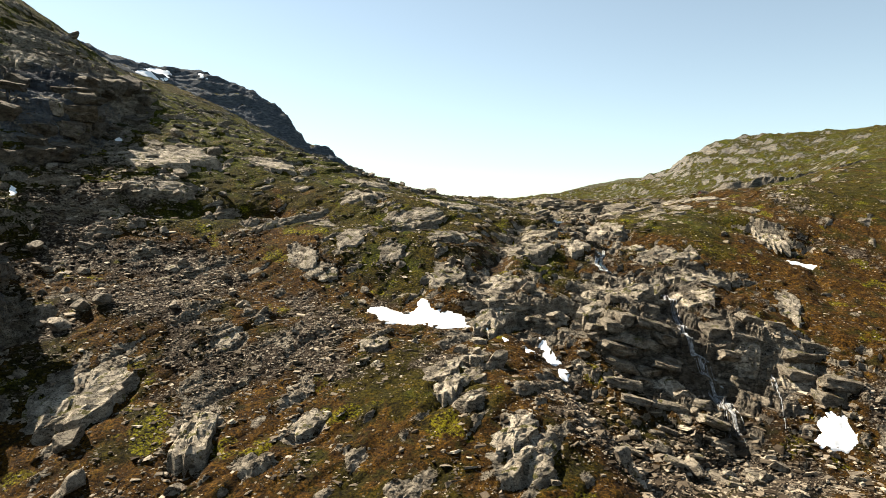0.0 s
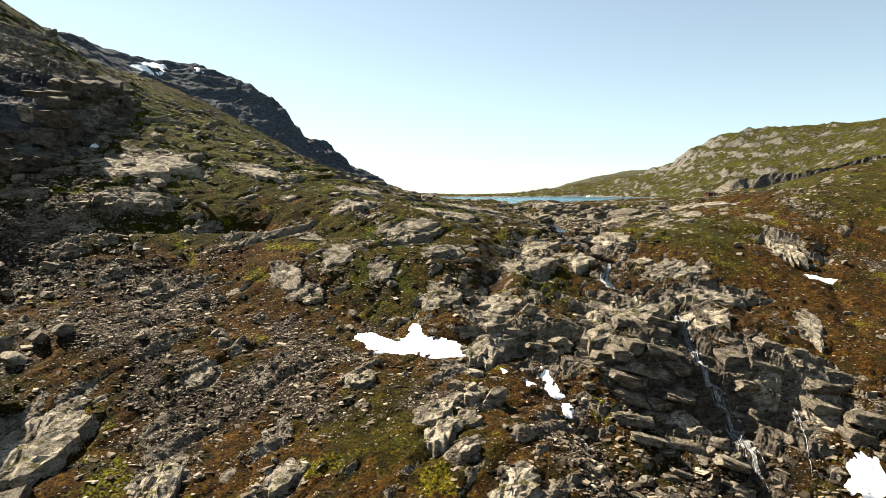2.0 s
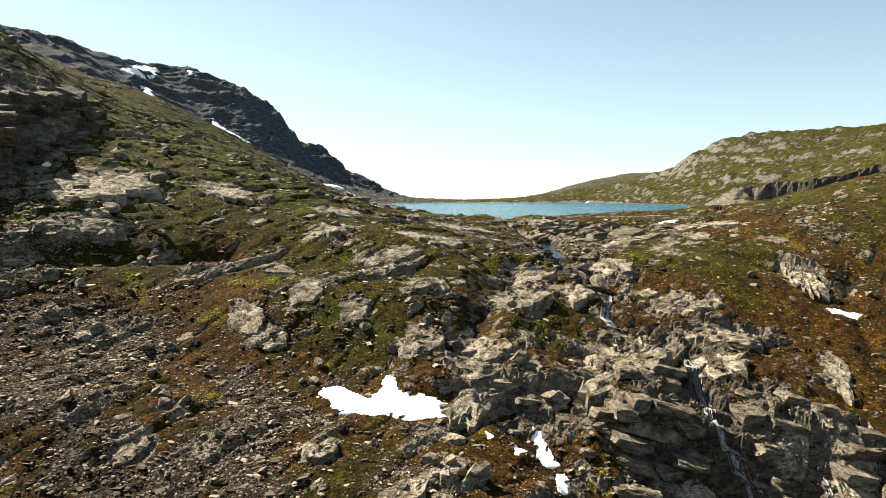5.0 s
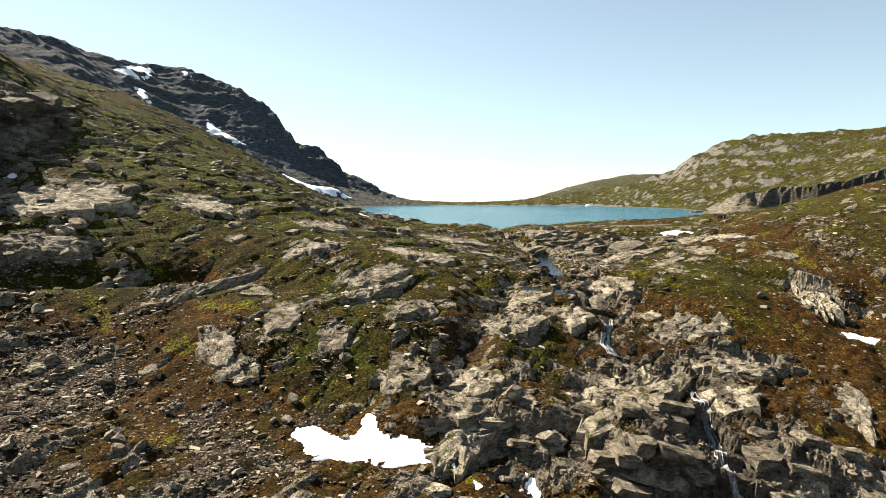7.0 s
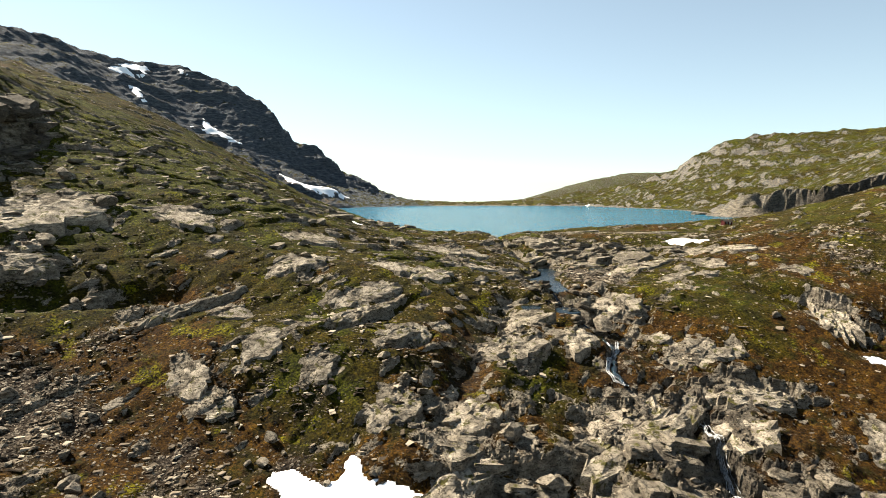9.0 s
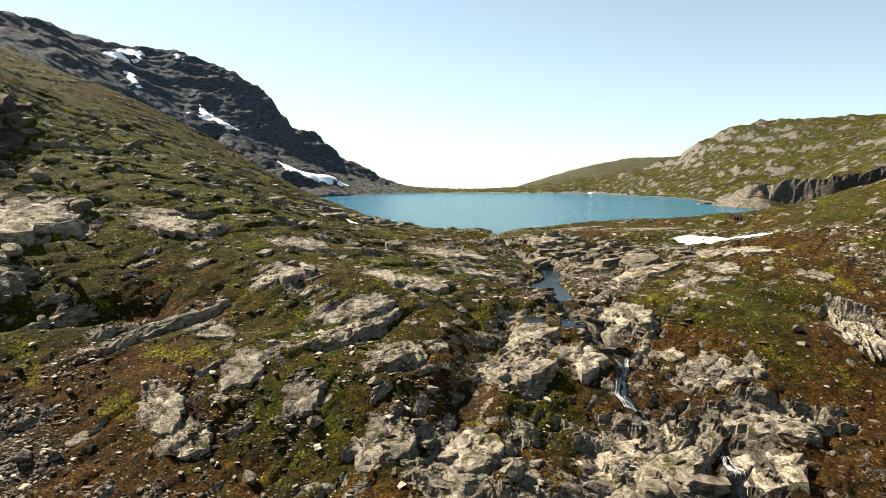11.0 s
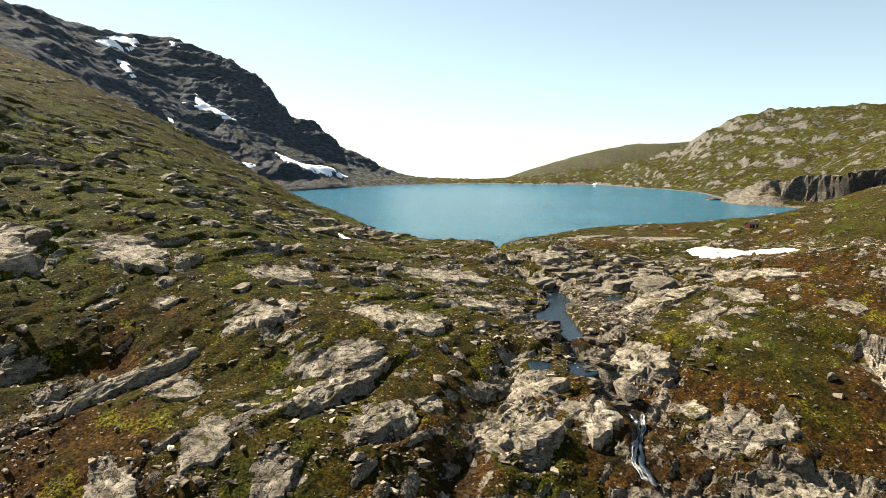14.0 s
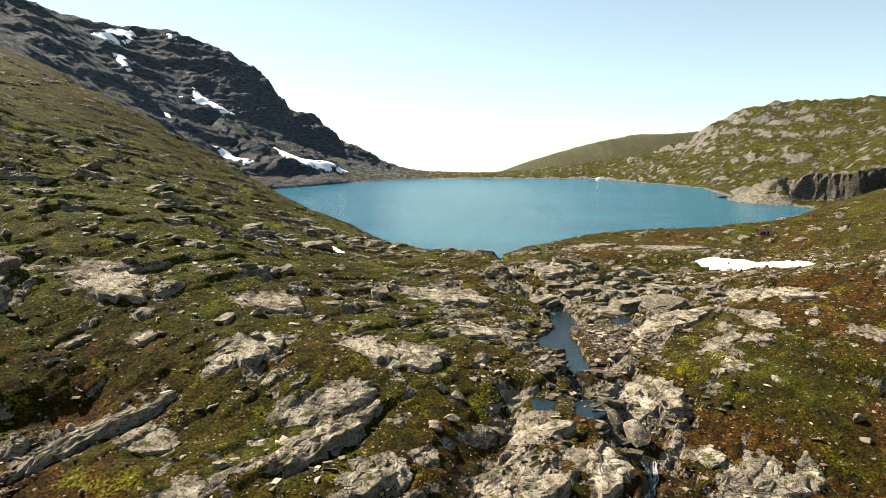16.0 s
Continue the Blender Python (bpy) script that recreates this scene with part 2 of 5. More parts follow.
# ---- landforms: z = 0 is the level of the lake ----
LAKE_SHORE = [(-6, 346), (5, 340), (31, 337), (46, 357), (63, 377), (83, 397), (109, 409), (132, 405), (155, 415), (172, 428),
              (204, 462), (240, 505), (255, 516), (248, 549), (228, 562), (226, 601), (246, 655), (262, 750), (250, 820), (236, 848), (200, 950),
              (130, 962), (60, 975), (0, 960), (-50, 925), (-105, 850), (-150, 765), (-165, 735), (-160, 700), (-128, 608),
              (-98, 530), (-76, 482), (-61, 452), (-45, 432), (-29, 408), (-13, 368)]
CRESTS = {
    "spur": [(-300, 80, 125), (-235, 200, 105), (-172, 262, 80), (-180, 340, 80), (-222, 420, 90), (-290, 530, 110), (-350, 640, 125)],
    "buttress": [(-470, 600, 150), (-400, 700, 162), (-380, 720, 158), (-366, 745, 148), (-335, 765, 126), (-303, 785, 100), (-278, 790, 72), (-231, 770, 37)],
    "mountain": [(-520, 700, 205), (-460, 850, 200), (-436, 950, 197), (-402, 1000, 197), (-367, 1023, 198), (-300, 1050, 176),
                 (-259, 1070, 149), (-240, 1085, 118), (-217, 1091, 94), (-180, 1088, 82), (-149, 1080, 50),
                 (-121, 1050, 21), (-72, 1050, 7), (0, 1080, 3), (68, 1100, 2)],
    "hill": [(68, 1100, 2), (117, 1080, 6), (164, 1060, 12), (218, 1050, 20), (298, 1050, 32), (354, 1050, 52), (384, 1030, 76),
             (425, 1020, 93), (463, 1020, 102), (506, 1000, 101), (600, 970, 106), (700, 700, 100), (640, 420, 85)],
    "shoulder": [(190, 330, 13), (240, 400, 22), (300, 440, 32), (420, 400, 50), (500, 200, 40)],
}
# control heights of the near slopes, every 45 m across and 33 m ahead
RELIEF_X, RELIEF_Y = (-180, 45), (60, 33)
RELIEF = [
    [-31.6, -50.7, -64.7, -62.5, -51.2, -57.8, -59.9, -58.2, -59.4],
    [-6.3, -26.8, -37.7, -43.6, -38.2, -49.1, -53.5, -50.7, -49.2],
    [21.3, -0.9, -11.1, -30.8, -30.1, -43.6, -43.8, -41.6, -36.1],
    [45.4, 20, -15.1, -17.3, -16.3, -29.2, -25.6, -32.2, -23],
    [62.7, 35.7, 14.3, -5.2, -2.9, -14.8, -14.2, -26.3, -15.6],
    [83, 39.5, 20.9, 10.6, 2.9, -6.2, -4.2, -7.5, -4.4],
    [100.7, 52.2, 27.6, 20.8, 0.4, -8.4, 1.3, 8.1, 4.6],
    [90.1, 51.6, 30.3, 13.8, 1.8, 0, -4.6, 9.2, 9.4],
    [70.5, 54.7, 34.7, 12.2, 1.6, 5.4, -6.5, -0.6, 14.2],
    [71.1, 57.2, 33.6, 12.5, 1, 1, -0.1, 2.4, 10.2],
    [79.6, 60, 32.9, 8, -1.7, -0.5, 2.1, 3.9, 7],
]
# humps and hollows of the slope under the saddle, every 23 m across and 14 m ahead, added to the above
HUMPS_X, HUMPS_Y = (-80, 23), (94, 14)
HUMPS = [
    [0, 0, 0, 0, 0, 0, 0, 0, 0],
    [0, -3.2, 0.6, -3.4, 9.2, -0.1, -3.4, -2.4, 0],
    [0, -1.4, -2, 0.3, 7.3, -4.9, -5.7, -4.5, 0],
    [0, 3.2, 3.1, -0.6, 1.2, -3.2, 9.3, 7.2, 0],
    [0, -3.2, -1.1, -6.8, 3.3, 4.2, -4.7, -2.9, 0],
    [0, -2.1, -0.9, -4.2, 0.8, 0.6, 0.3, -1.1, 0],
    [0, -3, 6.2, 6.7, 0.3, -6.7, 4.6, -3.1, 0],
    [0, -2.3, -3.9, -4.7, 1.7, 3.2, 0.5, -1.3, 0],
    [0, -2.4, 2.1, 5.2, -2.8, -2.4, -2.4, 3.7, 0],
    [0, 3.6, -1.6, -1.2, 1.6, -1, 4.1, 2, 0],
    [0, 0, 0, 0, 0, 0, 0, 0, 0],
]


def hashed(ix, iy, seed):
    h = (ix * 374761393 + iy * 668265263 + seed * 974711) & 0xFFFFFFFF
    h = ((h ^ (h >> 13)) * 1274126177) & 0xFFFFFFFF
    return (h ^ (h >> 16)) & 0xFFFFFFFF


def noise2(x, y, seed=0):
    """Gradient noise, about -0.7 to 0.7."""
    fx, fy = np.floor(x), np.floor(y)
    ix, iy = fx.astype(np.int64), fy.astype(np.int64)
    u, v = x - fx, y - fy
    su, sv = u * u * u * (u * (u * 6 - 15) + 10), v * v * v * (v * (v * 6 - 15) + 10)

    def corner(a, b):
        g = hashed(ix + a, iy + b, seed) * (2 * np.pi / 4294967296.0)
        return np.cos(g) * (u - a) + np.sin(g) * (v - b)
    low = corner(0, 0) * (1 - su) + corner(1, 0) * su
    high = corner(0, 1) * (1 - su) + corner(1, 1) * su
    return low * (1 - sv) + high * sv


def cells(x, y, seed=0):
    """Voronoi cells: a lean of its own, the distance to the border, and a random number for each cell."""
    fx, fy = np.floor(x).astype(np.int64), np.floor(y).astype(np.int64)
    d1, d2, own = np.full(x.shape, 9.0), np.full(x.shape, 9.0), np.zeros(x.shape)
    lean = np.zeros(x.shape)
    for a in (-1, 0, 1):
        for b in (-1, 0, 1):
            h = hashed(fx + a, fy + b, seed)
            px, py = fx + a + (h & 1023) / 1023.0, fy + b + ((h >> 10) & 1023) / 1023.0
            d = np.hypot(x - px, y - py)
            closer = d < d1
            d2 = np.where(closer, d1, np.minimum(d2, d))
            own = np.where(closer, (h >> 20) / 4095.0, own)
            g = hashed(fx + a, fy + b, seed + 77) / 4294967296.0
            lean = np.where(closer, (g - 0.5) * (x - px) + ((g * 7.13) % 1.0 - 0.5) * (y - py), lean)
            d1 = np.where(closer, d, d1)
    return lean, d2 - d1, own


def smooth(a, b, v):
    w = np.clip((v - a) / (b - a), 0, 1)
    return w * w * (3 - 2 * w)


def along(x, y, line):
    """Distance to a line of points, with the values it carries at the nearest place."""
    best, value = np.full(x.shape, 1e9), np.zeros(x.shape)
    for p, q in zip(line, line[1:]):
        dx, dy = q[0] - p[0], q[1] - p[1]
        s = np.clip(((x - p[0]) * dx + (y - p[1]) * dy) / (dx * dx + dy * dy), 0, 1)
        d = np.hypot(x - p[0] - s * dx, y - p[1] - s * dy)
        if len(p) > 2:
            value = np.where(d < best, p[2] + s * (q[2] - p[2]), value)
        best = np.minimum(best, d)
    return best, value


def crest_height(x, y, line):
    """Distance to a crest, and its height, averaged over more of the crest the farther off it is."""
    near_d, total, weight = np.full(x.shape, 1e9), np.zeros(x.shape), np.zeros(x.shape)
    for p, q in zip(line, line[1:]):
        dx, dy = q[0] - p[0], q[1] - p[1]
        s = np.clip(((x - p[0]) * dx + (y - p[1]) * dy) / (dx * dx + dy * dy), 0, 1)
        d = np.hypot(x - p[0] - s * dx, y - p[1] - s * dy)
        w = math.hypot(dx, dy) / (d * d + 16.0) ** 1.6
        total, weight, near_d = total + w * (p[2] + s * (q[2] - p[2])), weight + w, np.minimum(near_d, d)
    return near_d, total / weight


def shore_distance(x, y):
    """Metres from the lake's shore, minus in the water."""
    ring = LAKE_SHORE + LAKE_SHORE[:1]
    d, _ = along(x, y, ring)
    inside = np.zeros(x.shape, bool)
    for (ax, ay), (bx, by) in zip(ring, ring[1:]):
        if ay != by:
            inside ^= ((ay > y) != (by > y)) & (x < (bx - ax) * (y - ay) / (by - ay) + ax)
    return np.where(inside, -d, d) + 2.4 * noise2(x / 15, y / 15, 33) + 1.2 * noise2(x / 5.5, y / 5.5, 34)


def spline(s):
    return (1 - s) ** 3 / 6, (3 * s ** 3 - 6 * s ** 2 + 4) / 6, (-3 * s ** 3 + 3 * s ** 2 + 3 * s + 1) / 6, s ** 3 / 6


def lattice_weights(x, y, nx, ny, across, ahead):
    u = np.clip((x - across[0]) / across[1], 0, nx - 1.001)
    v = np.clip((y - ahead[0]) / ahead[1], 0, ny - 1.001)
    iu, iv = np.floor(u).astype(int), np.floor(v).astype(int)
    return iu, iv, spline(u - iu), spline(v - iv)


def lattice(x, y, rows, across, ahead):
    nx, ny = len(rows[0]), len(rows)
    table = np.array(rows, float)
    iu, iv, wu, wv = lattice_weights(x, y, nx, ny, across, ahead)
    z = np.zeros(x.shape)
    for b in range(4):
        for a in range(4):
            z += wu[a] * wv[b] * table[np.clip(iv + b - 1, 0, ny - 1), np.clip(iu + a - 1, 0, nx - 1)]
    return z


def near_relief(x, y):
    return lattice(x, y, RELIEF, RELIEF_X, RELIEF_Y) + lattice(x, y, HUMPS, HUMPS_X, HUMPS_Y)


def carve(x, y):
    """Gullies, channels and steps cut into the near slopes."""
    z = np.zeros(x.shape)
    wob = 2.5 * noise2(x / 14, y / 14, 41) + 1.2 * noise2(x / 5, y / 5, 42)
    for depth, width, line in (
            (3.4, 5.0, [(27, 212), (17, 192), (12, 172), (13, 156), (20, 146), (27, 136), (33, 116), (38, 90)]),
            (1.6, 4.5, [(33, 340), (36, 300), (36, 262), (38, 236), (44, 222), (47, 210), (54, 190), (58, 172)]),
            (2.6, 5.0, [(58, 172), (57, 160), (59, 148), (60, 138), (56, 124), (46, 112)]),
            (2.6, 3.5, [(-94, 168), (-74, 182), (-58, 191), (-48, 196)]),
            (1.6, 3.0, [(100, 172), (108, 190), (110, 203), (120, 216)])):
        d, _ = along(x, y, line)
        z -= depth * np.exp(-((d + wob * 0.6) / width) ** 2)
    for high, wide, reach, (ax, ay), (bx, by) in (
            (12, 5.5, 20, (80, 146), (40, 146)),
            (13, 3.0, 18, (-106, 152), (-87, 126)),
            (13, 3.0, 18, (-87, 129), (-84, 92)),
            (12, 5.0, 18, (-112, 216), (-112, 184)),
            (12, 5.0, 18, (-119, 255), (-116, 218)),
            (4, 2.5, 12, (30, 158), (2, 150)),
            (4, 2.5, 12, (112, 212), (96, 226))):
        long = math.hypot(bx - ax, by - ay)
        ux, uy = (bx - ax) / long, (by - ay) / long
        n = uy * (x - ax) - ux * (y - ay) + wob
        u = ux * (x - ax) + uy * (y - ay)
        ends = smooth(-8, 4, u) * (1 - smooth(long - 4, long + 8, u))
        z += high * (smooth(-wide, wide, n) - 0.5) * np.exp(-(n / reach) ** 2) * ends
    return z


def far_relief(x, y, s):
    z = np.full(x.shape, -1e9)
    out = np.maximum(s, 0)
    for name, line in CRESTS.items():
        c, crest = crest_height(x, y, line)
        w = 12 * smooth(0, 60, c)
        wx, wy = x + w * noise2(x / 90, y / 90, 3), y + w * noise2(x / 90, y / 90, 4)
        c, crest = crest_height(wx, wy, line)
        set_back = np.maximum(out - 34, 0) + 0.12 * np.minimum(out, 34) if name in ("spur", "buttress") else out
        z = np.maximum(z, crest * (set_back / (set_back + c + 0.1)) ** (0.55 if name in ("spur", "buttress") else 1.1 if name == "mountain" else 0.8) - (0.35 if name in ("spur", "buttress") else 0.06) * np.maximum(c - 150, 0))
    return z


def base_height(x, y):
    s = shore_distance(x, y)
    near = near_relief(x, y) + carve(x, y)
    beyond = np.maximum(np.maximum(np.abs(x) - 165, 0) / 60, np.maximum(y - 384, 0) / 34)
    w = smooth(0, 1, beyond)
    z = near * (1 - w) + far_relief(x, y, s) * w
    low = 0.6 + 0.36 * np.maximum(s, 0) + 0.004 * np.maximum(s, 0) ** 2 + 60 * smooth(60, 110, s) + 60 * smooth(650, 730, y) + 60 * smooth(330, 300, y)
    z = np.minimum(z, low)
    z = np.where(s < 12, np.maximum(z, 0.3 * (1 - smooth(0, 12, s)) - 9 * smooth(0, 12, s)), z)
    return np.where(s < 0, np.maximum(-8, 0.25 * s) - 0.1, z), s


# ---- ground: one sheet out to the horizon ----
POOLS = [
    (-6.2, [(40.7, 274.4), (43.6, 277.7), (46.6, 273.1), (46.7, 259.3), (43.0, 249.9), (43.0, 241.4), (42.6, 232.9), (42.7, 224.9), (39.0, 223.2), (37.1, 225.3), (37.5, 230.5), (37.3, 237.0), (34.0, 237.8), (32.4, 242.2), (33.5, 247.9), (37.1, 251.9), (39.6, 262.7)]),
    (-8.6, [(36.5, 213.1), (39.6, 214.3), (42.3, 212.5), (41.7, 208.1), (38.8, 205.5), (36.1, 207.0)]),
    (-8.0, [(28.6, 212.7), (31.4, 213.9), (33.2, 211.6), (32.1, 208.2), (28.8, 207.1), (28.0, 209.3)]),
    (-4.4, [(54.5, 259.8), (58.3, 262.2), (61.3, 261.0), (59.1, 255.3), (54.6, 253.1)]),
]
STREAM = [(31.8, 338.0, -0.05), (30.4, 328.0, -0.5), (32.9, 321.1, -1), (30.9, 313.0, -1.6), (34.2, 306.5, -2.2), (32.6, 298.0, -3.0), (36.3, 288.8, -4), (35.9, 284.0, -4.6), (40.1, 275.6, -6), (42.8, 272.4, -6.2)]
BROOK = [(37.8, 222.7, -6.4), (39.2, 220.8, -8.5), (38.5, 208.6, -8.8), (40.3, 206.2, -10), (42.7, 204.3, -11.5), (45.0, 201.1, -13), (47.0, 197.8, -14.5), (44, 184, -16.4), (45, 179, -17.6)]


def grown(start, end, first, factor, most):
    """Grid lines from start to end with a growing step."""
    out, step, at, sign = [], first, start, 1 if end > start else -1
    while (end - at) * sign > 0:
        out.append(at)
        at += sign * step
        step = min(step * factor, most)
    return out + [end]


def ring_distance(x, y, ring):
    closed = list(ring) + [ring[0]]
    d, _ = along(x, y, closed)
    inside = np.zeros(np.shape(x), bool)
    for (ax, ay), (bx, by) in zip(closed, closed[1:]):
        if ay != by:
            inside ^= ((ay > y) != (by > y)) & (x < (bx - ax) * (y - ay) / (by - ay) + ax)
    return np.where(inside, -d, d)


def pool_distance(x, y, ring):
    return ring_distance(x, y, ring) + 0.5 * noise2(x / 5, y / 5, 94) + 0.5 * noise2(x / 1.8, y / 1.8, 95)


def blob(x, y, cx, cy, rx, ry):
    return np.exp(-((x - cx) / rx) ** 2 - ((y - cy) / ry) ** 2)


def craggy(x, y):
    """Where bedrock stands bare and broken: the falls, the bluff below the saddle, the crag, the sill of the lake."""
    v = blob(x, y, 60, 146, 30, 17) + 0.9 * blob(x, y, 44, 170, 14, 11) + 0.7 * blob(x, y, 13, 160, 15, 11) + 1.15 * blob(x, y, -126, 215, 24, 50) + blob(x, y, -94, 118, 14, 24)
    v += 0.62 * blob(x, y, 60, 285, 30, 30) + 0.6 * blob(x, y, 48, 206, 11, 16) + 0.5 * blob(x, y, 22, 196, 7, 12) + 0.6 * blob(x, y, -44, 276, 13, 13) + 0.5 * blob(x, y, -22, 322, 12, 12) + 0.6 * blob(x, y, 108, 212, 10, 14) + 0.7 * blob(x, y, 72, 182, 16, 8)
    return np.clip(v + 0.5 * noise2(x / 9, y / 9, 71) * (v > 0.15), 0, 1)


def ledges(x, y, length, seed, reach):
    """Long rock ledges: a slow rise and a sharp drop down to the right."""
    n = 0.77 * x - 0.64 * y + 3.2 * noise2(x / 26, y / 26, seed) + 1.1 * noise2(x / 7, y / 7, seed + 1)
    a = 0.64 * x + 0.77 * y
    p = n / length
    k = np.floor(p)
    f = p - k
    strong = smooth(-0.06, 0.26, noise2(a / reach + k * 7.31, k * 3.17 + 0.5, seed + 2))
    return strong * (np.where(f < 0.86, f / 0.86, (1 - f) / 0.14) - 0.45), strong, f


def ground_height(x, y, outcrop, ditch):
    z, s = base_height(x, y)
    # beyond the far shore the land falls away, and a long hill stands far behind
    away = smooth(1100, 1220, y)
    z = z * (1 - away) - 0.07 * np.maximum(y - 1080, 0) * away
    back = np.interp(x, (150, 330, 500, 680, 900, 1300, 2400), (-60, 2, 52, 82, 90, 96, 60)) + 10 * noise2(x / 160, y / 300, 36)
    z = np.where(y > 1220, np.maximum(z, back * smooth(1700, 2300, y) - 90 * (1 - smooth(1700, 2300, y)) - 0.07 * np.maximum(y - 2500, 0)), z)
    dry = smooth(0, 7, s)
    dist = np.hypot(x, y - 40)
    distant = smooth(430, 650, dist)
    near = 1 - distant
    crag = craggy(x, y) * near
    # far mountains: rock terraces, buttresses and gullies
    west = smooth(60, -120, x)
    bands = z + 16 * noise2(x / 70, y / 70, 21) + 5 * noise2(x / 22, y / 22, 22) + 2 * noise2(x / 8, y / 8, 28)
    f = bands / 23 - np.floor(bands / 23)
    g = bands / 8.5 - np.floor(bands / 8.5)
    patchy = smooth(-0.25, 0.3, noise2(x / 48, y / 48, 29))
    terrace = 23 * (smooth(0.25, 0.60, f) - f) * patchy + 8.5 * (smooth(0.3, 0.62, g) - g) * 0.5
    bulk = smooth(4, 26, z) * distant
    rough = 7 * noise2(x / 62, y / 62, 23) + 5 * (np.abs(noise2(x / 30, y / 30, 24)) - 0.2) + 2.6 * noise2(x / 12, y / 12, 25) - west * 7 * (np.abs(noise2((0.6 * x + 0.8 * y) / 17, (0.8 * x - 0.6 * y) / 70, 17)) - 0.15)
    z = z + dry * bulk * (terrace * (0.26 + 0.32 * west) + rough * (0.5 - 0.05 * west)) + dry * distant * smooth(1300, 1150, y) * (2.2 * noise2(x / 21, y / 21, 26) + 1.9 * noise2(x / 9, y / 9, 27) + 1.1 * noise2(x / 4.5, y / 4.5, 30))
    # the dark broken cliff over the far bay, knolls on the headland under it
    d = y - 556 + 0.28 * (x - 290) + 9 * noise2(x / 45, y / 45, 19) + 3.5 * noise2(x / 12, y / 12, 20) + 2 * noise2(x / 6, y / 6, 37)
    z = z + dry * (21 + 12 * noise2(x / 30, y / 60, 32)) * (smooth(-3, 3, d) - 0.4) * np.exp(-(d / 30) ** 2) * smooth(236, 268, x) * smooth(480, 400, x)
    z = z + smooth(1, 9, s) * ((8 + 6 * noise2(x / 11, y / 11, 18)) * blob(x, y, 244, 580, 17, 30) + 7 * blob(x, y, 264, 650, 20, 40) * (0.6 + noise2(x / 14, y / 14, 38)))
    knobs = smooth(0.0, 0.4, noise2(x / 26, y / 30, 39)) * 6 + smooth(0.05, 0.35, noise2(x / 11, y / 13, 40)) * 3
    z = z + dry * distant * smooth(180, 260, x) * smooth(1150, 1000, y) * 0.3 * knobs
    # near slopes: humps, ledges and blocks
    z = z + dry * near * (0.9 * noise2(x / 24, y / 24, 11) + 0.7 * noise2(x / 9, y / 9, 12) + 0.32 * noise2(x / 3.4, y / 3.4, 13) + 0.22 * noise2(x / 1.5, y / 1.5, 14) + 0.12 * noise2(x / 0.9, y / 0.9, 15))
    z = z + near * (2.7 * blob(x, y, 100, 276, 28, 8) + 0.9 * noise2(x / 5, y / 5, 16) * blob(x, y, -70, 290, 50, 75))
    l1, strong1, f1 = ledges(x, y, 10.5, 31, 17)
    l2, strong2, f2 = ledges(x, y, 4.2, 35, 9)
    calm = 1 - np.clip(0.9 * blob(x, y, 98, 212, 30, 42) + 0.1 * blob(x, y, -80, 270, 50, 60), 0, 1)
    l1, l2, strong1, strong2 = l1 * calm, l2 * calm, strong1 * calm, strong2 * calm
    z = z + dry * near * ((1.0 + 0.9 * blob(x, y, -70, 265, 60, 60)) * l1 + 0.6 * l2)
    bare = np.clip(strong1 * smooth(0.30, 0.62, f1) * smooth(-0.25, 0.12, noise2(x / 6, y / 6, 51)) * 0.9
                   + strong2 * smooth(0.35, 0.7, f2) * smooth(-0.05, 0.25, noise2(x / 8, y / 8, 52)) * 0.8, 0, 1)
    bare = bare + (0.9 * blob(x, y, 70, 250, 30, 26) + 0.7 * blob(x, y, 58, 300, 40, 30) + 0.7 * blob(x, y, 48, 208, 14, 14) + 0.5 * blob(x, y, -2, 205, 34, 24) + 0.7 * blob(x, y, 12, 268, 26, 44)) * smooth(-0.02, 0.22, noise2(x / 8, y / 8, 53)) * near
    bare = np.clip(np.maximum(bare * (1 - 0.6 * outcrop), 1.15 * crag), 0, 1)
    wx, wy = x + 0.8 * noise2(x / 3, y / 3, 61), y + 0.8 * noise2(x / 3, y / 3, 62)
    lean, border, own = cells((0.77 * wx - 0.64 * wy) / 2.3, (0.64 * wx + 0.77 * wy) / 4.0, 63)
    lean2, border2, own2 = cells(wx / 1.7, wy / 1.4, 64)
    lean3, border3, own3 = cells((0.94 * wx + 0.34 * wy) / 6.4, (0.94 * wy - 0.34 * wx) / 3.6, 65)
    z = z + dry * near * bare * ((own - 0.5) * 0.5 + 1.5 * lean - 0.3 * smooth(0.12, 0.0, border) + (own2 - 0.5) * 0.2 + 0.7 * lean2)
    dip = z + 0.30 * x - 0.12 * y + 1.0 * noise2(x / 8, y / 8, 66) + (own3 - 0.5) * 2.2 + 2.0 * lean3
    f, g = dip / 3.4 - np.floor(dip / 3.4), dip / 1.2 - np.floor(dip / 1.2)
    z = z + dry * near * crag * (3.4 * (smooth(0.62, 0.95, f) - f) + 0.7 * (smooth(0.5, 0.9, g) - g) + 3.2 * lean3 + 1.4 * lean + (own3 - 0.5) * 1.2)
    z = z - ditch
    for level, ring in POOLS:
        d = pool_distance(x, y, ring)
        w = smooth(5, 0.5, d)
        z = z * (1 - w) + w * np.where(d < 0, level - 0.5, np.clip(z, level + 0.05 + 0.1 * d, level + 0.5 + 0.5 * d))
    for line, wide in ((STREAM, 0.7), (BROOK, 0.8)):
        d, level = along(x + 1.6 * noise2(x / 6, y / 6, 91), y + 1.6 * noise2(x / 6, y / 6, 92), line)
        w = smooth(3.2 * wide, 0.8 * wide, d)
        z = z * (1 - w) + w * np.minimum(z, level - 0.35 + 0.3 * np.maximum(d - wide, 0))
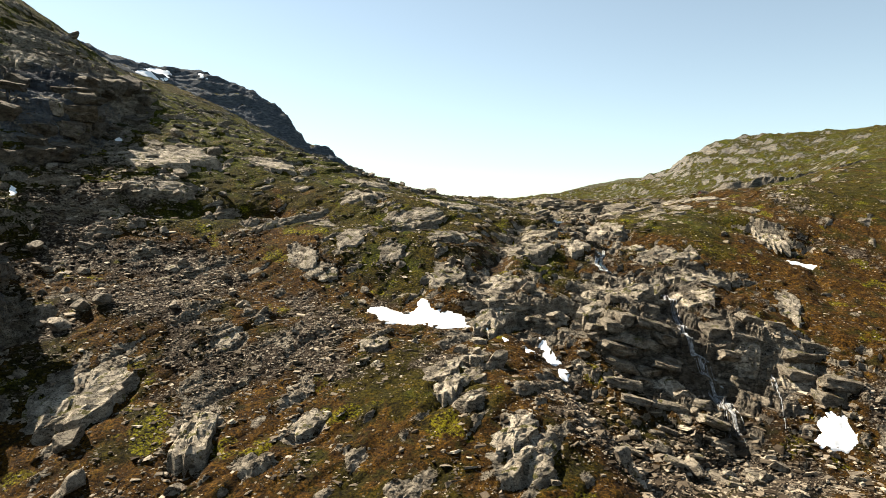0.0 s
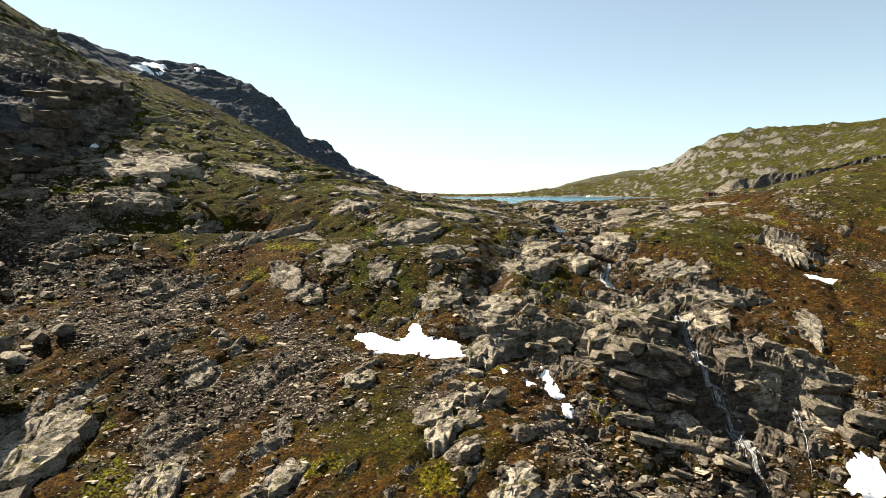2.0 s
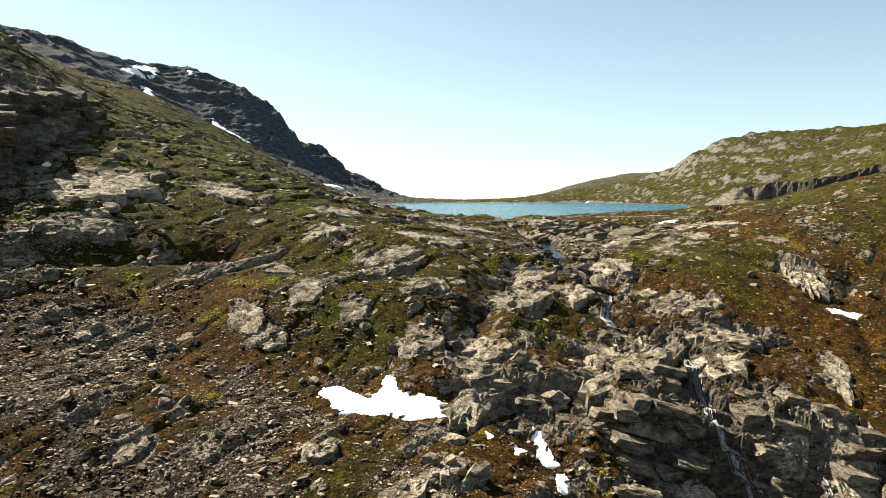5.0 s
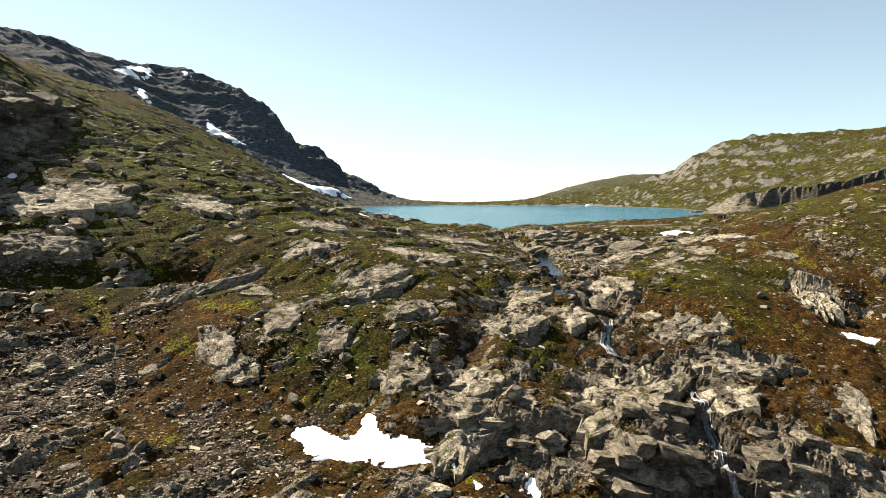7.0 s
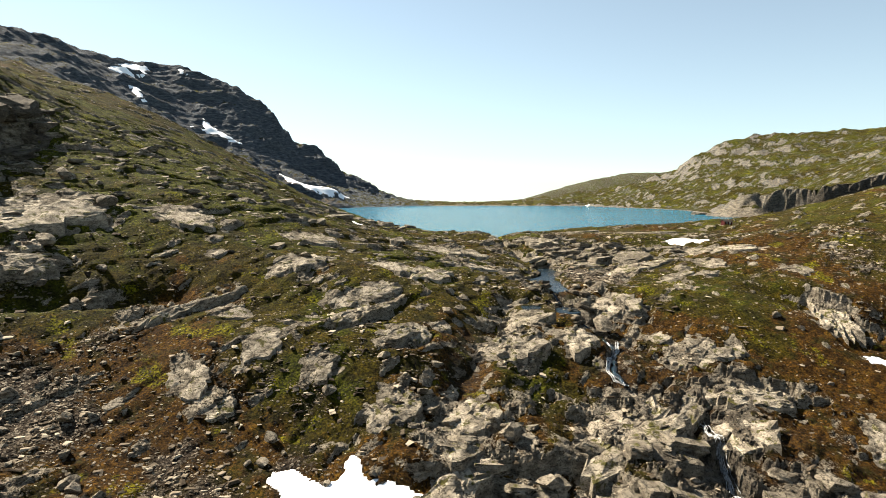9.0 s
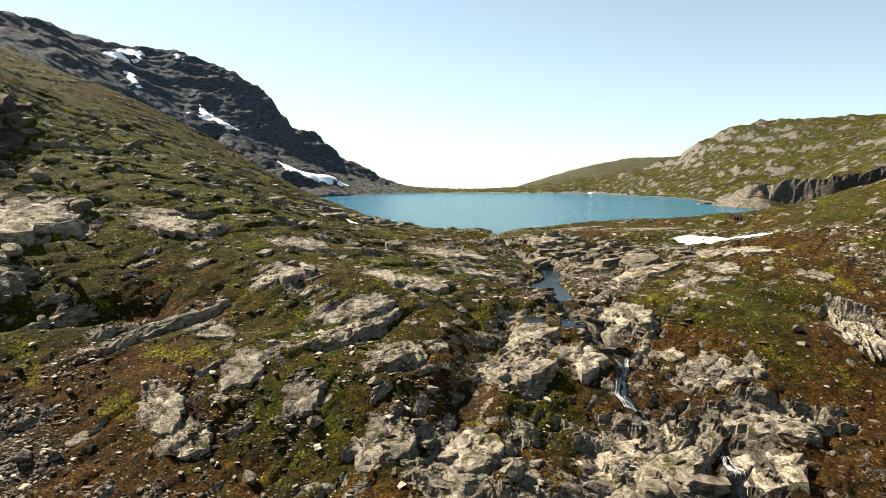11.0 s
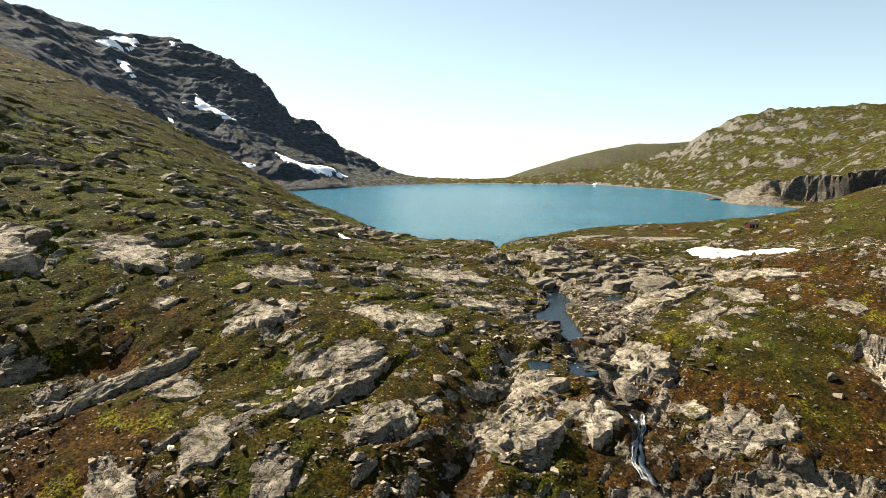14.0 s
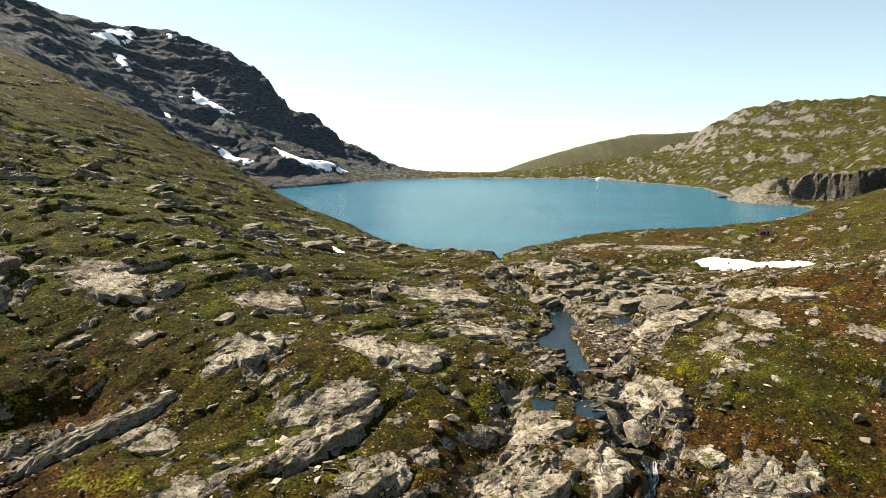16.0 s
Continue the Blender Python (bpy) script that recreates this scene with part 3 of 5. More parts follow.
    bank = 0.15 + 0.06 * np.minimum(s, 25) - 90 * (1 - smooth(230, 338, y))
    z = np.where((s > 0.4) & (y < 1060) & (np.abs(x - 31) > 2.5), np.maximum(z, bank), z)
    return z, s, bare, crag, distant


# ---- bedrock slabs: place, half length and half width, turn, height ----
UPPER_SLABS = [
    (-26.1, 230.7, 6.8, 4.0, 14, 1.2), (-23.9, 211.1, 5.4, 4.6, 59, 1.5), (-28.0, 206.1, 3.0, 2.2, 35, 1.2), (10.5, 266.9, 12.3, 7.0, 21, 1.6),
    (-6.9, 191.5, 10.4, 3.6, 55, 3.0), (-8.8, 199.0, 7.6, 3.1, 30, 1.2), (-34.4, 188.7, 3.9, 3.5, 44, 1.5), (0.4, 183.2, 5.5, 3.2, 57, 2.2),
    (4.4, 184.5, 4.1, 1.8, 67, 2.6), (5.1, 216.7, 7.1, 4.6, 22, 1.6), (28.2, 202.7, 4.9, 4.4, 16, 1.6), (23.4, 188.1, 6.9, 5.9, 35, 2.2),
    (37.7, 193.2, 4.9, 4.4, -68, 2.0), (19.3, 239.1, 9.0, 4.6, 35, 1.2),
]
MORE_UPPER_SLABS = [
    (-3.4, 218.1, 7.0, 4.2, -43, 1.2),
]
OUTLET_SLABS = [
    (57.6, 198.8, 2.8, 2.4, -48, 1.1), (74.5, 237.4, 7.2, 1.8, 38, 0.7), (82.4, 238.2, 4.5, 2.6, 0, 0.6), (72.1, 225.5, 2.4, 2.8, -58, 0.8),
    (108.9, 238.1, 3.6, 3.4, -70, 0.9), (124.0, 281.5, 7.0, 4.0, -3, 0.7), (98.4, 345, 13.0, 5.5, -10, 0.9), (69.0, 352, 10.6, 5.0, 10, 0.9),
    (51.8, 215.4, 7.2, 5.2, -21, 1.6), (55.9, 267.3, 7.5, 4.0, -11, 1.0), (64.8, 285.0, 19.0, 5.0, 24, 1.0), (67.1, 254.3, 13.0, 5.5, 29, 1.0),
    (88.7, 248.3, 4.3, 3.9, -22, 0.9), (95.5, 265.9, 13.0, 4.1, -19, 0.8),
]
MORE_OUTLET_SLABS = [
    (72.5, 195.0, 2.6, 2.0, -36, 1.0), (104.3, 211.7, 10.1, 4.6, -99, 3.4),
]
LEFT_SLABS = [
    (46.3, 307.8, 8.5, 4.5, -19, 0.8), (-80.1, 195.2, 3.4, 2.6, 28, 1.4), (-59.2, 228.2, 5.4, 3.0, -12, 1.0), (-36.1, 167.7, 5.2, 3.0, -33, 1.1),
    (-29.9, 162.6, 3.8, 2.6, 7, 0.9), (-24.7, 174.7, 4.1, 3.4, 41, 0.9), (-13.3, 170.4, 3.0, 3.0, -21, 1.0), (0.5, 122.2, 5.2, 2.4, 67, 1.9),
    (4.7, 120.0, 3.0, 2.4, 35, 1.8), (-56.8, 222.7, 7.4, 5.5, -10, 1.2), (-44.9, 188.5, 12.2, 2.5, 49, 2.6), (-85.9, 209.6, 15.4, 9.5, 40, 2.6),
    (-80.0, 188.2, 8.9, 3.7, 34, 2.4), (13.5, 166.0, 5.5, 5.0, 45, 2.4),
]
MORE_LEFT_SLABS = [
    (12.1, 151.1, 9.7, 3.3, 59, 2.4), (-63.3, 113.6, 8.6, 6.4, 57, 2.6), (-41.2, 108.7, 9.1, 3.1, 99, 3.0), (1.2, 117.2, 5.2, 2.3, 70, 2.4),
    (10.8, 99.1, 3.4, 1.9, 50, 2.2), (14.7, 98.6, 3.0, 1.6, 32, 2.2), (-23.3, 109.9, 4.2, 2.4, 57, 1.6), (-14.1, 132.3, 2.8, 2.6, -7, 2.0),
    (6.2, 128.6, 4.4, 2.0, 67, 1.8), (7.1, 139.6, 2.1, 1.9, -46, 1.2), (4.6, 111.8, 2.6, 2.3, -24, 2.0),
]
FALL_SLABS = [
    (62.9, 179.2, 3.9, 2.0, -17, 1.3), (88.4, 167.7, 7.1, 2.6, -113, 1.3), (64.3, 192.8, 8.0, 4.6, 25, 1.0), (11.7, 159.1, 6.2, 4.6, 38, 1.6),
    (1.1, 164.3, 5.3, 4.0, 42, 1.6), (11.6, 105.1, 5.5, 2.8, 54, 1.8), (15.2, 102.2, 3.9, 2.0, 55, 1.4), (46.5, 141.7, 5.0, 2.9, 1, 2.2),
    (77.4, 142.9, 4.0, 5.0, -17, 1.6), (48.8, 139.2, 5.5, 2.0, 5, 2.4), (42.6, 166.8, 14.0, 8.0, 41, 3.0), (69.4, 178.6, 7.7, 5.0, -1, 2.2),
    (63.4, 168.0, 6.0, 4.8, -45, 2.2), (57.0, 176.9, 6.3, 2.4, 47, 1.6),
]
MORE_FALL_SLABS = [
    (26.4, 153.6, 2.4, 2.0, -68, 2.4), (65.4, 146.6, 5.6, 2.5, 1, 3.0), (77.4, 146.6, 3.3, 1.8, -24, 2.0), (32.5, 110.9, 4.6, 1.8, 56, 2.0),
]
CRAG_SLABS = [
    (-138.8, 230.0, 11.8, 5.0, 80, 3.0), (-146.6, 242.4, 11.1, 3.4, 78, 2.4), (-120.2, 196.1, 7.3, 5.4, 61, 2.6),
]
OUTCROPS = []
for family, label, group in (
        (UPPER_SLABS + MORE_UPPER_SLABS, "pale weathered bedrock slab with a dark broken lower edge", "slabs of the saddle"),
        (OUTLET_SLABS + MORE_OUTLET_SLABS, "smooth ice-worn pale slab beside the outlet stream", "slabs by the outlet"),
        (LEFT_SLABS + MORE_LEFT_SLABS, "large tilted grey-beige slab in the heath slope", "slabs of the slope"),
        (FALL_SLABS + MORE_FALL_SLABS, "cracked brown-grey rock block beside the waterfall", "blocks by the waterfall"),
        (CRAG_SLABS, "layered grey rock shelf of the dark crag", "shelves of the crag"),
):
    OUTCROPS += [(*row, label, group) for row in family]
# smaller outcrops between them, where the ledges run
dice = np.random.RandomState(7)
tries = 0
while len(OUTCROPS) < 210 and tries < 9000:
    tries += 1
    x, y = dice.uniform(-120, 125), dice.uniform(94, 345)
    size = 0.9 + 2.3 * dice.uniform() ** 2.2 + 0.006 * max(0, y - 180)
    if abs(x - 5) > 0.66 * y:
        continue
    here = float(noise2(np.array(x / 19.0), np.array(y / 19.0), 93)) + 0.2 * (y > 185) * (x > -50) - 0.6 * float(blob(x, y, 92, 210, 24, 30)) - 0.3 * float(blob(x, y, -75, 260, 45, 60))
    if here < 0.0 or any(math.hypot(x - r[0], y - r[1]) < 0.8 * r[2] + size for r in OUTCROPS) or shore_distance(np.array([x]), np.array([y]))[0] < 4:
        continue
    if min(ring_distance(np.array([x]), np.array([y]), ring)[0] for _, ring in POOLS) < size + 1:
        continue
    OUTCROPS.append((x, y, size, size * dice.uniform(0.4, 0.7), 50 + dice.normal() * 16, size * dice.uniform(0.25, 0.45), "small grey outcrop of bedrock in the turf", "small outcrops"))


def outcrop_cover(x, y):
    """Where bare rock runs on from the slabs into the ground, with ragged borders."""
    out, ditch = np.zeros(x.shape), np.zeros(x.shape)
    ragged = 0.55 * noise2(x / 2.1, y / 2.1, 45) + 0.6 * noise2(x / 5.5, y / 5.5, 46)
    for cx, cy, long, wide, turn, high, *_ in OUTCROPS:
        reach = 1.7 * max(long, wide) + 1
        a, b = np.searchsorted(xs, (cx - reach, cx + reach))
        c, d = np.searchsorted(ys, (cy - reach, cy + reach))
        if a == b or c == d:
            continue
        u, v = x[c:d, a:b] - cx, y[c:d, a:b] - cy
        ct, st = math.cos(radians(turn)), math.sin(radians(turn))
        r = np.hypot((u * ct + v * st) / (1.02 * long + 0.2), (v * ct - u * st) / (1.02 * wide + 0.3)) + 1.3 * ragged[c:d, a:b]
        out[c:d, a:b] = np.maximum(out[c:d, a:b], smooth(1.3, 0.85, r))
        edge = np.hypot((u * ct + v * st) / long, (v * ct - u * st) / wide)
        below = smooth(0.25, 0.8, (0.77 * u - 0.64 * v) / max(wide, 2.0))
        ditch[c:d, a:b] = np.maximum(ditch[c:d, a:b], 0.42 * high * below * np.exp(-((edge - 1.15) * wide / 0.85) ** 2))
    return out, ditch


STEP = 0.45
xs = np.array(grown(-128, -1500, STEP, 1.015, 40)[:0:-1] + list(np.arange(-128, 128, STEP)) + grown(128, 2600, STEP, 1.013, 60))
ys = np.array(grown(88, -600, STEP, 1.08, 40)[:0:-1] + list(np.arange(88, 270, STEP)) + grown(270, 1180, STEP, 1.0062, 5) + grown(1190, 4200, 8, 1.06, 120))
gx, gy = np.meshgrid(xs, ys)
g_outcrop, g_ditch = outcrop_cover(gx, gy)
gz, g_shore, g_bare, g_crag, g_far = ground_height(gx, gy, g_outcrop, g_ditch)


def ground_cover(x, y, z):
    dzy, dzx = np.gradient(z, ys, xs)
    steep = np.hypot(dzx, dzy)
    lum = 0.55 * noise2(x / 31, y / 31, 81) + 0.35 * noise2(x / 11, y / 11, 82)
    near = 1 - g_far
    rock = np.maximum(g_bare * 0.9, 0.95 * g_outcrop) - 0.4 * np.clip(g_ditch, 0, 1) + smooth(0.95, 1.7, steep) * 0.6 + 0.35 * noise2(x / 5, y / 5, 88) + 0.3 * noise2(x / 13, y / 13, 84) - 0.08 - 0.12 * blob(x, y, -72, 270, 60, 70)
    rock_far = 0.6 * smooth(0.42, 0.95, steep) + 0.36 + smooth(1300, 1150, y) * (0.1 * noise2(x / 40, y / 40, 83) + 0.2 * noise2(x / 15, y / 15, 84) + 0.5 * noise2(x / 6, y / 6, 88))
    rock_far += 0.15 * smooth(60, -100, x) * smooth(450, 600, y) - 0.01 * smooth(60, 160, x) + 0.1 * smooth(1300, 1700, y) + smooth(7, 1, g_shore) * 0.5
    brown = smooth(0, -18, z) * 0.55 + 1.6 * lum + 0.5 * noise2(x / 4, y / 4, 80) + 0.16 - 0.8 * blob(x, y, -88, 285, 80, 90)
    brown += 0.8 * blob(x, y, 105, 180, 34, 26) + 0.5 * blob(x, y, -50, 165, 34, 18) - 0.3 * blob(x, y, 2, 104, 26, 12) - 0.8 * blob(x, y, 84, 212, 17, 22) - 0.1 * blob(x, y, 100, 250, 40, 40) \
        - 0.7 * blob(x, y, -12, 168, 12, 7) - 0.8 * blob(x, y, 27, 182, 7, 10) - 0.5 * blob(x, y, -4, 122, 18, 10) + 0.5 * blob(x, y, 92, 205, 14, 8) + 0.55 * blob(x, y, 112, 238, 30, 30)
    gravel = 0.05 + 0.7 * noise2(x / 17, y / 17, 85) + 0.4 * noise2(x / 6, y / 6, 86)
    gravel += 0.75 * blob(x, y, -92, 176, 20, 30) + 0.55 * blob(x, y, -62, 140, 26, 26) + 0.7 * blob(x, y, 50, 116, 26, 14) + 0.35 * blob(x, y, -25, 130, 20, 16) + 0.35 * blob(x, y, -25, 160, 40, 12) \
        + 1.3 * blob(x, y, 49, 246, 5, 18) + 0.5 * blob(x, y, 85, 128, 14, 12) - 1.0 * blob(x, y, -72, 275, 70, 75) - 0.75 * blob(x, y, 95, 205, 30, 44) + 0.5 * blob(x, y, 125, 205, 12, 12)
    gravel = gravel * near + g_far * (0.9 * blob(x, y, -160, 800, 90, 120) + 0.25 * noise2(x / 45, y / 45, 87) + 0.8 * blob(x, y, 285, 520, 40, 22))
    brown = brown * near + g_far * (-0.12 + lum)
    # wet rock at the falls, spread wider to paint shade under the cliff
    d, _ = along(x, y, [(58, 172), (56, 158), (54, 145), (56, 138), (60, 130), (52, 120), (40, 108)])
    wet_shade = 0.95 * np.exp(-((d + 3 * noise2(x / 5, y / 5, 89)) / 14.0) ** 2)
    d, _ = along(x, y, BROOK)
    wet_shade = np.maximum(wet_shade, 0.9 * np.exp(-(d / 2.6) ** 2))
    d, _ = along(x, y, [(17, 192), (12, 172), (12, 156), (20, 146), (27, 136), (33, 116)])
    wet_shade = np.maximum(wet_shade, 0.7 * np.exp(-(d / 3.5) ** 2))
    wet_shade = np.maximum(wet_shade, 0.8 * smooth(1.2, 0.0, g_shore) * smooth(-3, 0, g_shore))
    # the crags are not damp: their shade is put into the colour
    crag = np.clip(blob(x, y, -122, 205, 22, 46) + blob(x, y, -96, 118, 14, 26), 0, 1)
    wet_shade = np.maximum(wet_shade, crag * np.clip(0.2 + 0.8 * noise2(x / 7, y / 7, 90), 0, 1))
    # shade of the cliff over the bay, painted dark as well
    wet_shade = np.maximum(wet_shade, 0.95 * blob(x, y, 315, 550, 62, 20))
    # painted shade on the crags, painted haze and shade on the mountain, greyer far hill
    haze_shade = np.clip(blob(x, y, -122, 205, 22, 46) + blob(x, y, -96, 118, 14, 26), 0, 1) * 0.75 + smooth(40, -60, x) * smooth(430, 560, y) + 0.46 * smooth(60, 150, x) * g_far
    return rock * near + rock_far * g_far, brown, gravel, wet_shade, np.clip(haze_shade, 0, 1)


def sheet(name, x, y, z, mat):
    ny, nx = x.shape
    me = bpy.data.meshes.new(name)
    me.vertices.add(nx * ny)
    me.vertices.foreach_set("co", np.stack([x, y, z], -1).astype(np.float32).ravel())
    i = (np.arange(ny - 1)[:, None] * nx + np.arange(nx - 1)).ravel()
    quads = np.stack([i, i + 1, i + nx + 1, i + nx], -1).astype(np.int32)
    me.loops.add(quads.size)
    me.loops.foreach_set("vertex_index", quads.ravel())
    me.polygons.add(len(quads))
    me.polygons.foreach_set("loop_start", np.arange(0, quads.size, 4, dtype=np.int32))
    me.update(calc_edges=True)
    me.validate()
    me.materials.append(mat)
    me.shade_smooth()
    return new(name, me)


ground = tagged(sheet("ground", gx, gy, gz, m_ground), "alpine slope of olive turf, brown heath, scree and bare bedrock", "ground", kind="structure")
g_rock, g_brown, g_gravel, g_wet_shade, g_haze_shade = ground_cover(gx, gy, gz)
layer = ground.data.attributes.new("cover", "FLOAT_COLOR", "POINT")
layer.data.foreach_set("color", np.clip(np.stack([g_rock, g_brown, g_gravel, g_rock * 0 + 1], -1), -1, 1).astype(np.float32).ravel())
soft = np.clip(g_rock, 0, 1)[:-1, :-1].ravel() < 0.5
ground.data.polygons.foreach_set("use_smooth", soft)
layer = ground.data.attributes.new("wet_shade", "FLOAT", "POINT")
layer.data.foreach_set("value", g_wet_shade.astype(np.float32).ravel())
layer = ground.data.attributes.new("haze_shade", "FLOAT", "POINT")
layer.data.foreach_set("value", g_haze_shade.astype(np.float32).ravel())
lx, ly = np.meshgrid(np.linspace(-260, 360, 60), np.linspace(330, 1000, 60))
lake = tagged(sheet("water", lx, ly, lx * 0, m_lake), "teal-blue mountain lake with small wind ripples", "lake", kind="structure")


def height_at(x, y):
    """Height of the ground sheet itself."""
    x, y = np.asarray(x, float), np.asarray(y, float)
    i = np.clip(np.searchsorted(xs, x) - 1, 0, len(xs) - 2)
    j = np.clip(np.searchsorted(ys, y) - 1, 0, len(ys) - 2)
    u, v = (x - xs[i]) / (xs[i + 1] - xs[i]), (y - ys[j]) / (ys[j + 1] - ys[j])
    return (gz[j, i] * (1 - u) + gz[j, i + 1] * u) * (1 - v) + (gz[j + 1, i] * (1 - u) + gz[j + 1, i + 1] * u) * v


def mesh_object(name, verts, faces, mat, parent=None, smooth_shade=False):
    me = bpy.data.meshes.new(name)
    me.from_pydata([tuple(map(float, v)) for v in verts], [], faces)
    me.materials.append(mat)
    if smooth_shade:
        me.shade_smooth()
    me.update()
    ob = new(name, me)
    ob.parent = parent
    return ob


# ---- rock slabs and boulders ----


def slab(x, y, long, wide, turn, high, label="", seed=0, group=""):
    """A bedrock slab that rises out of the slope, its lower edge broken off."""
    rng = np.random.RandomState(1000 + seed)
    rings = (0.0, 0.18, 0.36, 0.54, 0.70, 0.83, 0.92, 0.975, 1.0, 1.03, 1.05)
    count = 18 + int(min(long, 10) * 2.2)
    c, s = math.cos(radians(turn)), math.sin(radians(turn))
    th = np.arange(count) * 2 * np.pi / count + rng.uniform(-0.4, 0.4, count) * np.pi / count
    square = (np.abs(np.cos(th)) ** 3.2 + np.abs(np.sin(th)) ** 3.2) ** (-1 / 3.2)
    outline = square * (0.9 + 0.55 * noise2(np.cos(th) * 1.3 + seed * 3.7, np.sin(th) * 1.3, 5) + rng.uniform(-0.14, 0.14, count))
    rr, tt = np.meshgrid(rings, np.arange(count), indexing="ij")
    u, v = long * rr * (outline * np.cos(th))[tt], wide * rr * (outline * np.sin(th))[tt]
    px, py = x + c * u - s * v, y + s * u + c * v
    floor = height_at(px, py)
    rim = (rr > 0.5) & (rr < 1.01)
    fit = np.stack([np.ones(rim.sum()), u[rim], v[rim]], 1)
    plane = np.linalg.lstsq(fit, floor[rim], rcond=None)[0]
    face = (0.77 * (px - x) - 0.64 * (py - y)) / max(wide, 2.0)
    spread = np.percentile(floor[rim] - fit @ plane, 50)
    top = plane[0] + plane[1] * u + plane[2] * v + spread + high * (0.24 + 0.36 * np.clip(face, -1.2, 1.2) - 0.16 * rr ** 3)
    _, _, own = cells(u / (1.1 + 0.35 * wide) + seed, v / (0.7 + 0.28 * wide), 17)
    top = top + (own - 0.5) * 0.34 * high + 0.2 * high * noise2(px / 1.4, py / 1.4, 8) + 0.32 * high * noise2(px / 3.5, py / 3.5, 9)
    z = np.where(rr > 1.01, np.where(rr > 1.04, np.minimum(floor, top) - 0.9, top - 0.45 * high), top)
    verts = [(x, y, z[0].mean())]
    for i in range(1, len(rings)):
        verts += list(zip(px[i], py[i], z[i]))
    faces = [(0, 1 + k, 1 + (k + 1) % count) for k in range(count)]
    for i in range(len(rings) - 2):
        a, b = 1 + i * count, 1 + (i + 1) * count
        faces += [(a + k, b + k, b + (k + 1) % count, a + (k + 1) % count) for k in range(count)]
    ob = mesh_object("bedrock_outcrop", verts, faces, m_slab)
    return tagged(ob, label or "pale grey bedrock slab set in the turf slope", "rock", group or "bedrock slabs")


def ball(level):
    bm = bmesh.new()
    bmesh.ops.create_icosphere(bm, subdivisions=level, radius=1.0)
    v = np.array([p.co[:] for p in bm.verts])
    f = [[q.index for q in p.verts] for p in bm.faces]
    bm.free()
    return v, f


BALL = ball(3)


def boulder_mesh(seed, level=BALL):
    """An angular block: a ball cut by planes, roughened."""
    rng = np.random.RandomState(seed)
    v = level[0].copy()
    for k in range(13):
        n = rng.normal(size=3)
        n /= np.linalg.norm(n)
        depth = rng.uniform(0.45, 0.8)
        over = np.maximum(v @ n - depth, 0)
        v -= over[:, None] * n
    v *= np.array([1.25, 0.95, 0.85]) * rng.uniform(0.85, 1.2, 3)
    w = noise2(v[:, 0] * 2.1 + seed, v[:, 1] * 2.1 + v[:, 2] * 1.7, 6) * 0.10 + noise2(v[:, 0] * 5 + seed, v[:, 2] * 5 - v[:, 1] * 3, 7) * 0.05
    v *= 1 + w[:, None]
    me = bpy.data.meshes.new("boulder")
    me.from_pydata([tuple(map(float, p)) for p in v], [], level[1])
    me.materials.append(m_boulder)
    me.update()
    return me


BOULDER_MESHES = [boulder_mesh(40 + k) for k in range(9)]


def boulder(x, y, size, label="", group="boulders on the slope"):
    k = len([o for o in scene.collection.objects if o.name.startswith("boulder")])
    rng = np.random.RandomState(500 + k)
    ob = new("boulder", BOULDER_MESHES[k % len(BOULDER_MESHES)])
    ob.location = (x, y, float(height_at(x, y)) + 0.28 * size)
    ob.rotation_euler = (rng.uniform(-0.3, 0.3), rng.uniform(-0.3, 0.3), rng.uniform(0, 6.28))
    ob.scale = [size * rng.uniform(0.88, 1.12) for _ in range(3)]
    return tagged(ob, label or "angular grey boulder lying among turf and scree", "boulder", group)


for number, (*row, label, group) in enumerate(OUTCROPS):
    slab(*row, label=label, seed=number + 1, group=group)

# boulders that stand out
for row in (
        (-90.3, 229.3, 2.4), (20.6, 159.0, 2.2), (27.8, 153.5, 1.7), (-75.8, 129.5, 2.3), (-73.7, 134.0, 2.5), (-69.6, 134.9, 1.9), (-59.9, 103.2, 2.6), (-54.7, 95.6, 2.0),
        (3.3, 130.9, 1.7), (6.7, 131.0, 1.5), (10.6, 128.1, 2.2), (-30.2, 133.9, 1.2), (45.5, 117.6, 2.3), (56.1, 133.5, 2.3), (52.3, 118.2, 1.7), (29.7, 109.3, 2.3),
        (58.0, 117.5, 1.4), (26.2, 153.3, 2.2), (32.9, 145.5, 1.3), (-43.7, 143.3, 1.6), (-41.5, 139.9, 1.0), (-83.7, 181.3, 1.7), (-75.5, 187.2, 1.9), (-91.9, 231.4, 2.2)):
    boulder(*row)
for row in (
        (-4.5, 251.0, 2.8), (46.7, 204.0, 3.0), (-20.6, 181.8, 1.1), (19.4, 218.5, 0.9), (11.1, 207.8, 1.3), (14.2, 207.0, 1.2), (10.3, 196.7, 1.5), (21.3, 203.2, 1.1),
        (-75.0, 219.6, 2.4), (46.3, 214.3, 1.2), (13.2, 199.8, 1.2), (-33.1, 173.9, 0.8), (-62.5, 173.9, 1.0), (-42.5, 142.5, 1.4), (-38.4, 140.9, 1.2), (-0.9, 172.7, 0.9),
        (4.9, 143.1, 1.0), (-77.8, 197.4, 2.0), (-85.9, 195.3, 1.6), (-86.7, 181.3, 1.5), (-19.6, 210.4, 0.8), (-29.7, 232.7, 0.8), (-10.8, 166.3, 1.3), (-18.9, 158.0, 1.3)):
    boulder(*row)
